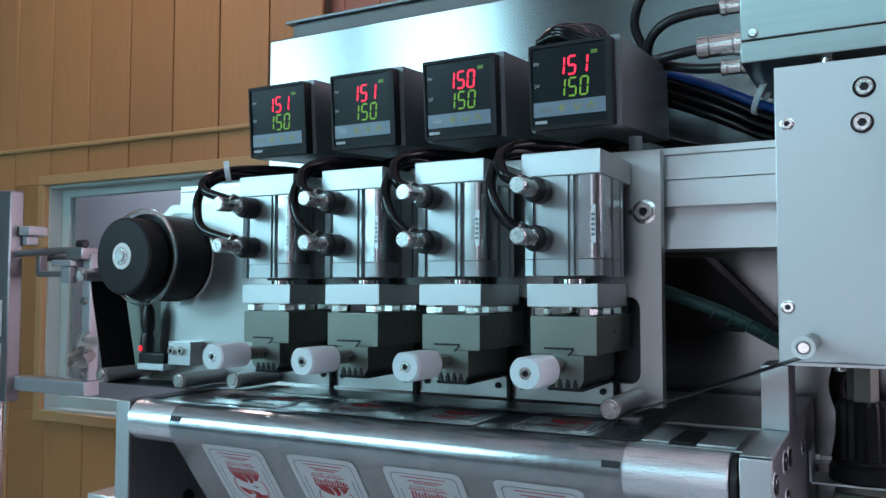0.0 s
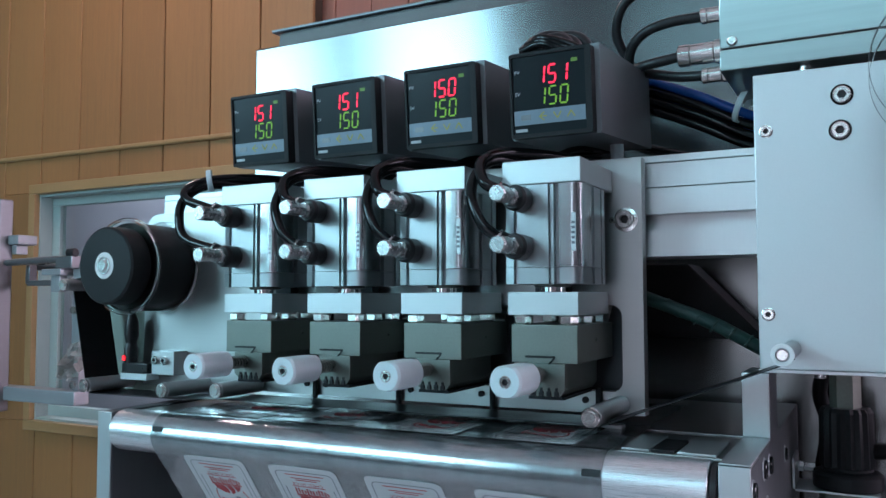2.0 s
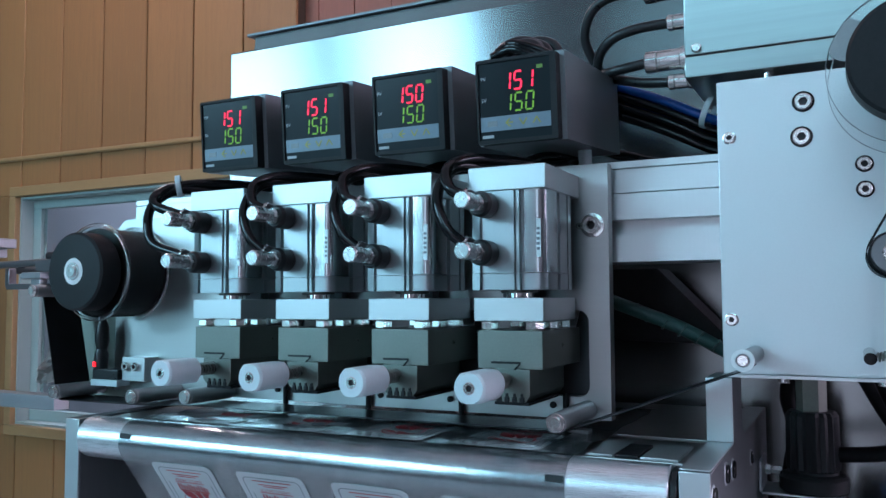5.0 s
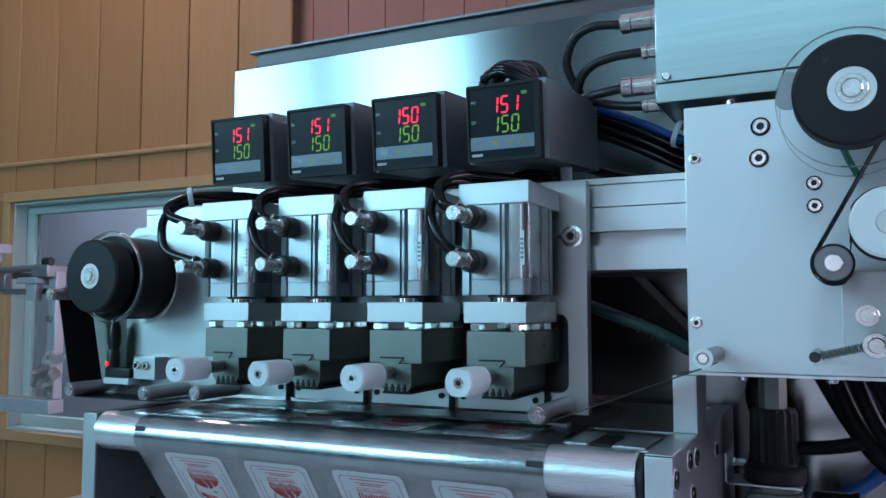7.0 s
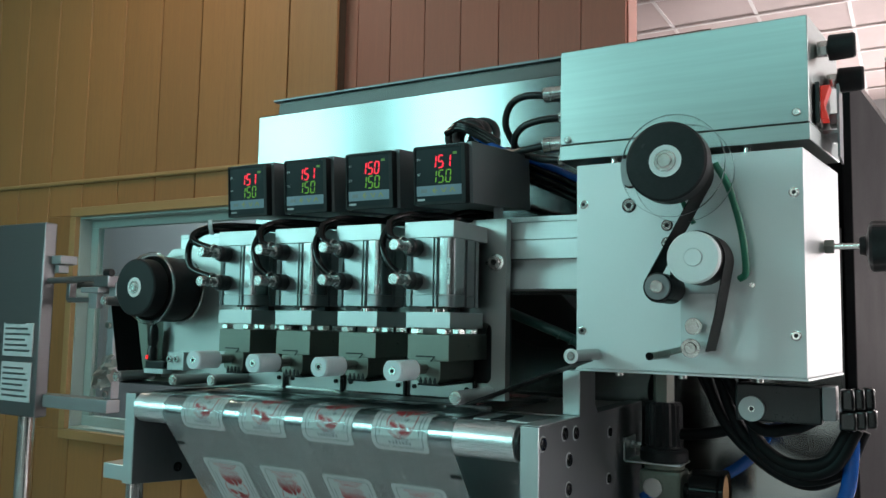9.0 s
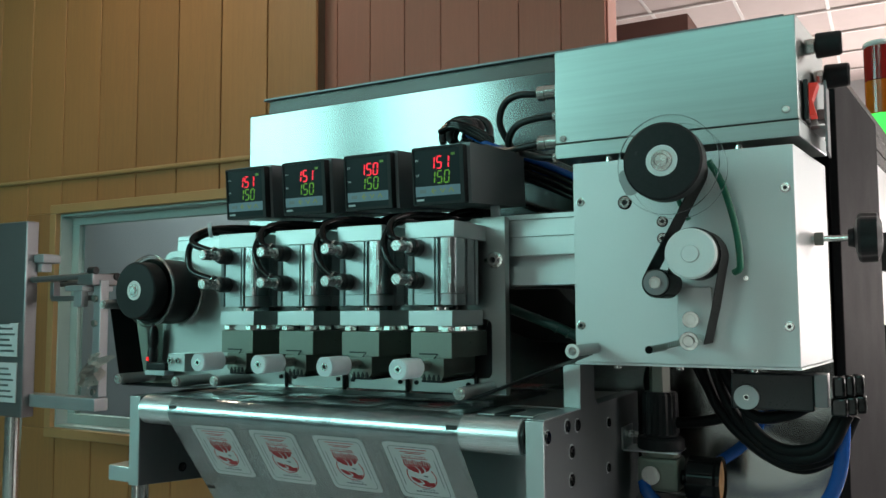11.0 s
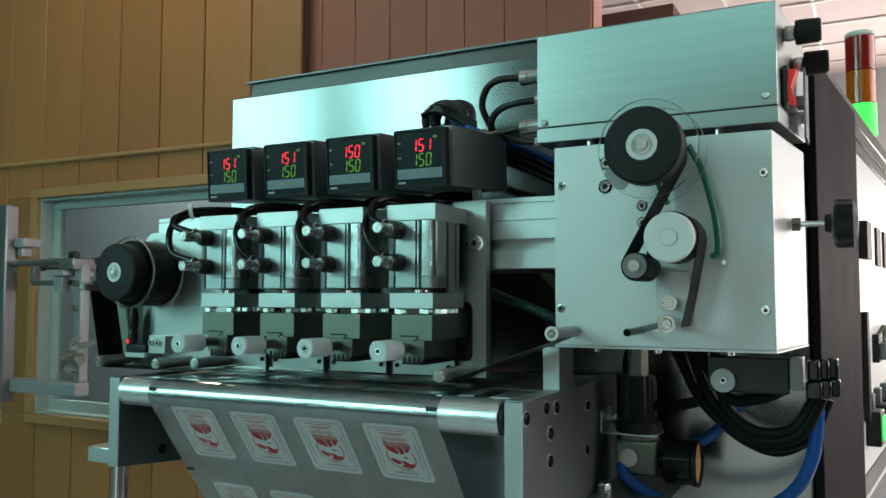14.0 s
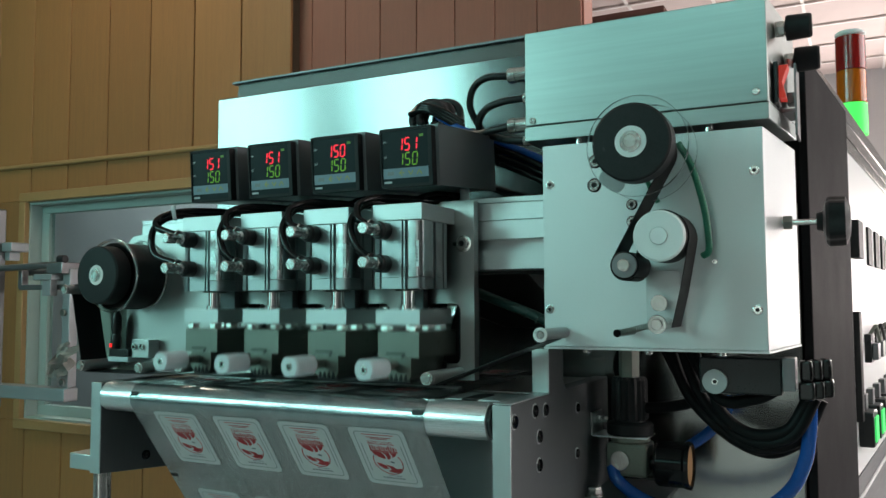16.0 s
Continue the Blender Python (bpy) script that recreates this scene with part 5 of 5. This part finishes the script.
# ---------------------------------------------------------------- valve, regulator and hoses under the box
valve = thing("solenoid_valve", "black solenoid valve block with a steel disc", "valve", (0.060, 0.505, 1.2695))
part("block", bm_box(-0.030, 0.025, -0.008, 0.014, -0.0115, 0.0140, 0.0012), BLACK, valve)
part("disc", bm_lathe([(0.0020, 0), (0.0085, 0), (0.0085, -0.004), (0.002, -0.004)], (-0.0190, -0.012, -0.0030), (0, -1, 0), 36), PIN_GREY, valve, "steel end disc")
screw("disc_screw", (-0.0190, -0.0105, -0.0030), (0, -1, 0), 0.0030, 0.0012, valve, CHROME)
part("end_plate", bm_box(0.0255, 0.0340, -0.010, 0.012, -0.008, 0.0145, 0.0006), GREY_MACHINE, valve)
for k in range(3):
    part("plug", merged(bm_box(0.036 + 0.0055 * k, 0.0445 + 0.0055 * k, -0.002 + 0.012 * k, 0.009 + 0.012 * k, -0.0020, 0.0130, 0.002), bm_box(0.035 + 0.0055 * k, 0.0455 + 0.0055 * k, -0.003 + 0.012 * k, 0.010 + 0.012 * k, -0.0145, -0.0020, 0.0015)), BLACK_GLOSS, valve, "black plug connector")
HOSES = (((0.030, 0.53, 1.288), (0.034, 0.53, 1.262), (0.040, 0.53, 1.240), (0.060, 0.53, 1.226), (0.085, 0.53, 1.230), (0.099, 0.53, 1.252)),
         ((0.010, 0.54, 1.286), (0.022, 0.535, 1.256), (0.036, 0.535, 1.236), (0.060, 0.535, 1.2195), (0.088, 0.53, 1.226), (0.104, 0.53, 1.254)),
         ((-0.002, 0.545, 1.288), (0.014, 0.54, 1.252), (0.036, 0.54, 1.228), (0.064, 0.54, 1.214), (0.094, 0.54, 1.224), (0.108, 0.54, 1.252)),
         ((0.020, 0.52, 1.286), (0.040, 0.52, 1.252), (0.064, 0.52, 1.2525), (0.082, 0.51, 1.262)),
         ((-0.012, 0.575, 1.288), (0.004, 0.572, 1.258), (0.022, 0.570, 1.232), (0.046, 0.565, 1.214), (0.072, 0.56, 1.208), (0.098, 0.555, 1.222)),
         ((-0.046, 0.580, 1.288), (-0.052, 0.582, 1.268), (-0.048, 0.585, 1.246), (-0.052, 0.588, 1.220)),
         ((-0.030, 0.56, 1.236), (0.0, 0.555, 1.240), (0.022, 0.55, 1.248), (0.030, 0.55, 1.262)))
for c in HOSES:
    solid("hose", bm_tube(c, 0.0045, 12, 8), HOSE_BLACK, "black hose looped under the drive box", "hose", "black hoses")
solid("blue_hose", bm_tube([(0.1005, 0.535, 1.257), (0.100, 0.535, 1.235), (0.096, 0.537, 1.208), (0.084, 0.54, 1.184), (0.060, 0.545, 1.166), (0.020, 0.548, 1.158), (-0.020, 0.545, 1.165), (-0.042, 0.54, 1.180), (-0.0480, 0.545, 1.190)], 0.0050, 14, 8),
      BLUE_TUBE, "blue polyurethane air hose hanging in a loop", "hose", "blue hoses")
solid("blue_hose", bm_tube([(0.000, 0.59, 1.200), (0.020, 0.59, 1.215), (0.034, 0.585, 1.232), (0.040, 0.575, 1.245)], 0.0045, 12, 8), BLUE_TUBE, "short blue air hose behind the gauge", "hose", "blue hoses")
reg = thing("pressure_regulator", "black-capped pressure regulator with gauge on a bracket", "regulator", (-0.0370, 0.56, 1.196))
part("casting", merged(bm_box(-0.0165, 0.0165, -0.015, 0.015, -0.0135, 0.0130, 0.003), bm_cyl((0, 0, 0.013), (0, 0, 0.0185), 0.0160, 32, 0.001)), OLIVE, reg, "grey-green cast body")
cap_bm = bm_lathe([(0, 0.0), (0.0185, 0.0), (0.0190, 0.001), (0.0190, 0.008), (0.0175, 0.0095), (0.0140, 0.0105), (0.0138, 0.0120), (0.0146, 0.0130), (0.0140, 0.0440), (0.0125, 0.0465), (0, 0.0465)], (0, 0, 0.0190), (0, 0, 1), 72)
for v in cap_bm.verts:
    if v.co.z > 0.0315:
        f = 1 + 0.045 * math.cos(18 * math.atan2(v.co.y, v.co.x))
        v.co.x, v.co.y = v.co.x * f, v.co.y * f
part("adjust_cap", cap_bm, BLACK_MATT, reg, "ribbed black adjusting cap")
part("stem", bm_cyl((0, 0, 0.065), (0, 0, 0.094), 0.0085, 6), OLIVE, reg)
part("port", merged(bm_ring((-0.004, -0.015, 0.0), (-0.004, -0.020, 0.0), 0.0075, 0.005, 24), bm_cyl((-0.004, -0.015, 0), (-0.004, -0.019, 0), 0.0052, 20)), CHROME, reg)
gauge = part("gauge", merged(bm_lathe([(0, 0.0), (0.0165, 0.0), (0.0180, 0.002), (0.0180, 0.022), (0.0190, 0.024), (0.0190, 0.0270), (0.0165, 0.0270), (0.0165, 0.024), (0, 0.024)], (0.0215, 0.0, -0.003), (1, 0, 0), 44), bm_cyl((0.016, 0, -0.003), (0.022, 0, -0.003), 0.006, 20)), BLACK_GLOSS, reg, "black pressure gauge")
part("dial", bm_cyl((0.0460, 0, -0.003), (0.0466, 0, -0.003), 0.0160, 36), WOOD_TRIM, gauge, "pale gauge dial")
part("bracket", merged(bm_box(-0.0290, -0.0275, -0.015, 0.015, 0.0182, 0.0360, 0.0003), bm_box(-0.0275, 0.017, -0.016, 0.016, 0.0172, 0.0184, 0.0003)), ALU, reg, "bent steel bracket")
part("bracket_screw", merged(bm_hex((-0.0272, -0.004, 0.030), (1, 0, 0), 0.0032, 0.004), bm_hex((-0.0230, -0.004, 0.030), (1, 0, 0), 0.0026, 0.006)), CHROME, reg)
part("lower_bolt", merged(bm_cyl((-0.022, -0.03, -0.028), (-0.022, -0.03, -0.026), 0.0075, 24), bm_hex((-0.022, -0.03, -0.026), (0, 0, 1), 0.0060, 0.006)), CHROME, reg)
part("base_plate", bm_box(-0.0292, 0.03, -0.06, 0.05, -0.031, -0.0282, 0.0005), ALU_DARK, reg)

# ---------------------------------------------------------------- second machine in the background
mach = thing("neighbour_machine", "grey stainless machine housing with label plates and bracket arm", "machine", (0, 0, 0))
FAR = Matrix.Translation((0.139, -0.134, 1.325)) @ Matrix.Scale(1.33, 4) @ Matrix.Translation((-0.139, 0.134, -1.325))
mach.matrix_basis = FAR
part("housing", bm_box(-2.30, -1.785, 1.18, 1.215, 1.063, 1.560, 0.004), GREY_MACHINE, mach)
part("pedestal", bm_cyl((-1.845, 1.20, 0.332), (-1.845, 1.20, 1.062), 0.020, 24), CHROME, mach)
for z0, z1 in ((1.10, 1.20), (1.215, 1.30)):
    plate = part("label_plate", bm_box(-1.93, -1.805, 1.176, 1.1795, z0, z1, 0.001), PLASTER, mach)
    for k in range(6):
        part("print_line", bm_box(-1.92, -1.815 - 0.01 * (k % 3), 1.1745, 1.1755, z0 + 0.012 + 0.014 * k, z0 + 0.017 + 0.014 * k), GREY_MACHINE, plate)
part("clamp", merged(bm_box(-1.784, -1.745, 1.20, 1.25, 1.452, 1.475, 0.003), bm_box(-1.784, -1.765, 1.21, 1.24, 1.43, 1.452, 0.002)), FRAME_GREY, mach)
part("rail", merged(bm_cyl((-1.784, 1.20, 1.41), (-1.55, 1.20, 1.415), 0.008), bm_cyl((-1.784, 1.26, 1.40), (-1.55, 1.26, 1.402), 0.008), bm_box(-1.74, -1.58, 1.22, 1.24, 1.355, 1.368, 0.002), bm_box(-1.745, -1.73, 1.22, 1.24, 1.36, 1.405, 0.002),
                    bm_box(-1.60, -1.545, 1.19, 1.27, 1.392, 1.420, 0.003)), GREY_MACHINE, mach, "slide rails")
for x, y, z in ((-1.735, 1.26, 1.402), (-1.552, 1.26, 1.402), (-1.556, 1.20, 1.415)):
    part("end_cap", bm_cyl((x - 0.012, y, z + 0.012), (x + 0.012, y, z + 0.012), 0.010, 20, 0.002), BLACK, mach, "black rail end cap")
part("carriage", merged(bm_box(-1.640, -1.575, 1.185, 1.275, 1.378, 1.392, 0.002), bm_box(-1.620, -1.590, 1.195, 1.215, 1.340, 1.378, 0.002)), FRAME_GREY, mach, "small slide carriage")
for z in (1.16, 1.30, 1.36):
    part("hanger_screw", bm_cyl((-1.556, 1.2098, z), (-1.556, 1.202, z), 0.008, 16, 0.001), DARK_STEEL, mach)
part("hanger", bm_box(-1.566, -1.540, 1.21, 1.235, 1.1215, 1.405, 0.003), FRAME_GREY, mach)
part("cross_arm", bm_box(-1.95, -1.540, 1.20, 1.24, 1.089, 1.121, 0.003), FRAME_GREY, mach)
part("bolt", bm_hex((-1.553, 1.2098, 1.135), (0, -1, 0), 0.009, 0.007), CHROME, mach)
scrap = bmesh.new()
grid = [[scrap.verts.new((0.011 * i - 0.05, 0.0, 0.011 * j - 0.055)) for i in range(10)] for j in range(11)]
for lower, upper in zip(grid, grid[1:]):
    for i in range(9):
        scrap.faces.new((lower[i], lower[i + 1], upper[i + 1], upper[i]))
for v in scrap.verts:
    n1, n2 = noise.noise(v.co * 22), noise.noise(v.co * 55 + Vector((3, 1, 2)))
    x, z = v.co.x * (0.75 + 0.5 * n2), v.co.z * (0.8 + 0.5 * n1)
    v.co = Vector((x * 0.8 + z * 0.55 - 1.548, 1.195 + 0.030 * n1 + 0.018 * n2, z * 0.85 - x * 0.15 + 1.185))
bmesh.ops.solidify(scrap, geom=list(scrap.faces), thickness=0.001)
scrap.transform(FAR)
solid("film_scrap", scrap, BAG, "crumpled pale film scrap stuck on the hanger", "scrap")

# ---------------------------------------------------------------- printed labels that travel with the film
LW, LH, ROW = 0.0455, 0.0555, 0.0881
STRIPS = 10
SH = LH / STRIPS
LX = [-0.3805 + 0.0628 * k for k in range(4)]


def strip_shapes():
    """Shapes of one label in its own plane (u across, v up the film), sorted into strips."""
    white = rounded(0, LW, 0, LH, 0.004, 5)
    lines, reds, blacks = [], [], []
    def ring_line(m, w, r):
        a, b = rounded(m, LW - m, m, LH - m, r, 5), rounded(m + w, LW - m - w, m + w, LH - m - w, max(0.0005, r - w), 5)
        for i in range(len(a)):
            j = (i + 1) % len(a)
            yield [a[i], a[j], b[j], b[i]]
    lines += list(ring_line(0.0034, 0.0006, 0.0035))
    for u in (0.0065, LW - 0.0069):
        lines.append([(u, 0.013), (u + 0.0006, 0.013), (u + 0.0006, 0.040), (u, 0.040)])
    for v, a, b in ((0.0492, 0.010, 0.036), (0.0466, 0.013, 0.033), (0.0452, 0.016, 0.030)):
        reds.append([(a, v), (b, v), (b, v + 0.0007), (a, v + 0.0007)])
    # word mark as plain blocks, fan, and ringed leaf emblem
    cu, cv, R = LW / 2 + 0.0006, 0.0232, 0.0122
    for v, a, b in ((0.0404, 0.0118, 0.0340),):
        reds.append([(a, v), (b, v), (b, v + 0.0006), (a, v + 0.0006)])
    for i in range(6):
        a, hgt = cu - 0.0112 + 0.0038 * i, 0.0062 - 0.0012 * (i % 2)
        reds.append([(a, 0.0332), (a + 0.0012, 0.0332), (a + 0.0016, 0.0332 + hgt), (a + 0.0004, 0.0332 + hgt)])
        reds.append([(a + 0.0012, 0.0332), (a + 0.0036, 0.0332), (a + 0.0036, 0.0346), (a + 0.0012, 0.0346)])
        reds.append([(a + 0.0022, 0.0352), (a + 0.0033, 0.0352), (a + 0.0035, 0.0332 + hgt - 0.0008 * (i % 3)), (a + 0.0024, 0.0332 + hgt)])
    for i in range(34):
        t0, t1 = radians(147 + 246 * i / 34), radians(147 + 246 * (i + 1) / 34)
        ring = [(cu + r * math.cos(t), cv + r * math.sin(t)) for r, t in ((R, t0), (R, t1), (R - 0.0009, t1), (R - 0.0009, t0))]
        (reds if i % 9 else lines).append(ring)
    reds.append([(cu - 0.0104, 0.0330), (cu - 0.0092, 0.0300), (cu - 0.0056, 0.0276), (cu - 0.0012, 0.0262), (cu - 0.0004, 0.0286), (cu - 0.0014, 0.0310), (cu - 0.0030, 0.0330)])
    reds.append([(cu - 0.0020, 0.0330), (cu - 0.0004, 0.0310), (cu + 0.0008, 0.0286), (cu + 0.0006, 0.0258), (cu + 0.0034, 0.0272), (cu + 0.0044, 0.0296), (cu + 0.0034, 0.0330)])
    reds.append([(cu + 0.0044, 0.0330), (cu + 0.0056, 0.0300), (cu + 0.0052, 0.0280), (cu + 0.0084, 0.0300), (cu + 0.0100, 0.0330)])
    reds.append([(cu - 0.0098, 0.0222), (cu - 0.0088, 0.0188), (cu - 0.0052, 0.0162), (cu - 0.0012, 0.0166), (cu - 0.0030, 0.0196), (cu - 0.0062, 0.0214)])
    reds.append([(cu - 0.0034, 0.0208), (cu - 0.0010, 0.0186), (cu + 0.0006, 0.0160), (cu - 0.0028, 0.0142), (cu + 0.0020, 0.0128), (cu + 0.0074, 0.0142), (cu + 0.0094, 0.0178), (cu + 0.0052, 0.0172), (cu + 0.0030, 0.0192)])
    blacks.append([(cu + 0.0012, cv + 0.0004), (cu + 0.0046, cv - 0.0008), (cu + 0.0060, cv + 0.0006), (cu + 0.0034, cv + 0.0014)])
    for i in range(7):
        a = cu - 0.0095 + 0.0027 * i
        blacks.append([(a, 0.0068), (a + 0.0019, 0.0066), (a + 0.0021, 0.0080 + 0.0004 * (i % 3)), (a + 0.0002, 0.0082)])
    for i in range(5):
        a = cu - 0.0035 + 0.0022 * i
        blacks.append([(a, 0.0095), (a + 0.0015, 0.0095), (a + 0.0015, 0.0104), (a, 0.0104)])
    return [white], lines + blacks, reds


def clip_poly(poly, v0, v1):
    for lim, sgn in ((v0, 1), (v1, -1)):
        out = []
        for i, p in enumerate(poly):
            q = poly[(i + 1) % len(poly)]
            a, b = sgn * (p[1] - lim), sgn * (q[1] - lim)
            if a >= 0:
                out.append(p)
            if a * b < 0:
                t = a / (a - b)
                out.append((p[0] + (q[0] - p[0]) * t, p[1] + (q[1] - p[1]) * t))
        poly = out
        if len(poly) < 3:
            return []
    return poly


TITLE = bm_text("GARLIC SAUCE", 0.0030, Matrix.Translation((LW / 2, 0.0425, 0)) @ Matrix.Rotation(math.pi, 4, "Z"))
title_polys = [[(v.co.x, v.co.y) for v in f.verts] for f in TITLE.faces]
TITLE.free()
SETS = strip_shapes()
strip_meshes = []
for s in range(STRIPS):
    v0, v1 = s * SH, (s + 1) * SH
    verts, faces, mats_i = [], [], []
    for mi, (polys, lift) in enumerate(((SETS[0], 0.0), (SETS[1], 0.00006), (SETS[2] + title_polys, 0.00009))):
        for poly in polys:
            c = clip_poly(poly, v0, v1)
            if not c:
                continue
            area = sum(c[i][0] * c[(i + 1) % len(c)][1] - c[(i + 1) % len(c)][0] * c[i][1] for i in range(len(c)))
            if area < 0:
                c = c[::-1]
            if abs(area) < 1e-12:
                continue
            n = len(verts)
            verts += [(u, v - (v0 + v1) / 2, lift) for u, v in c]
            faces.append(list(range(n, n + len(c))))
            mats_i.append(mi)
            if mi == 0:
                m = len(verts)
                verts += [(u, v - (v0 + v1) / 2, -0.0001) for u, v in c]
                faces.append(list(range(m + len(c) - 1, m - 1, -1)))
                mats_i.append(0)
                for i in range(len(c)):
                    j = (i + 1) % len(c)
                    faces.append([n + i, m + i, m + j, n + j])
                    mats_i.append(0)
    me = bpy.data.meshes.new("label_strip")
    me.from_pydata(verts, [], faces)
    for mm in (LABEL, LINE, RED):
        me.materials.append(mm)
    me.polygons.foreach_set("material_index", mats_i)
    me.update()
    strip_meshes.append(me)

mark_bm = bm_box(-0.0042, 0.0042, -0.0016, 0.0016, -0.00005, 0.00008)
mark_mesh = mesh_of("register_mark", mark_bm, MARK)
strips, marks = [], []
for k in range(-1, 7):
    for lane in range(4):
        lab = thing("printed_label", "white sauce label with red emblem printed on the film", "label", (LX[lane], 0, 0), "printed labels")
        for s in range(STRIPS):
            ob = new("strip", strip_meshes[s])
            ob.parent = lab
            strips.append((ob, -0.0017 - ROW * k - LH + (s + 0.5) * SH))
    for x in (FX0 + 0.0050, FX1 - 0.0050):
        ob = tagged(new("register_mark", mark_mesh), "black register mark on the film edge", "mark", "register marks")
        marks.append((ob, x, 0.0120 - ROW * k))


# ---------------------------------------------------------------- what moves
FEEDS = [2.285, 5.39, 8.52, 11.65, 14.785]
FEED_TIME = 0.86


def fed(t):
    """Length of film drawn by the time t."""
    total = 0.0
    for f in FEEDS:
        p = min(1, max(0, (t - f) / FEED_TIME))
        total += ROW * p * p * (3 - 2 * p)
    return total


STROKE = ((0, 0), (0.3, 0), (0.4, -1), (0.5, -0.9), (0.6, 0), (3.4, 0), (3.5, -0.6), (3.6, -1), (3.7, -0.05), (3.77, 0), (6.6, 0), (6.7, -1), (6.8, -0.55), (6.9, 0),
          (9.7, 0), (9.8, -1), (9.9, -0.7), (10.0, 0), (12.8, 0), (12.9, -1), (13.0, -0.6), (13.1, 0), (15.9, 0), (16.0, -0.85))
DROP = 0.0130


def motions():
    for ob, cx in zip(heads, LANES):
        walk(ob, [(t, pose(cx, 0.402, 1.3294 + DROP * s)) for t, s in STROKE])
    for t0, turns in ((big, ((0, 113), (6, 160), (8.5, 181), (12, 209), (16, 234))),):
        walk(t0, [(t, Matrix.Translation((0.0128, 0.378, 1.4215)) @ Matrix.Rotation(radians(160 - a), 4, "Y")) for t, a in turns])
    for ob, x, base in [(o, 0.0, b) for o, b in strips] + marks:
        times = {0.0, 16.0}
        for f in FEEDS:
            u0, u1 = base + fed(f), base + fed(f + FEED_TIME)
            times |= {f, f + FEED_TIME}
            near = u1 > -0.02 and u0 < ARC + 0.02
            n = 27 if near else 9
            if u1 > -0.16 and u0 < 0.20:
                times |= {f + FEED_TIME * i / n for i in range(n + 1)}
        rows, last = [], -1
        for t in sorted(times):
            if frame(t) == last:
                continue
            last = frame(t)
            p, n = film_at(base + fed(t), 0.0007)
            rows.append((t, Matrix.Translation((x, p.y, p.z)) @ Matrix.Rotation(math.atan2(-n.y, n.z), 4, "X")))
        walk(ob, rows)


motions()
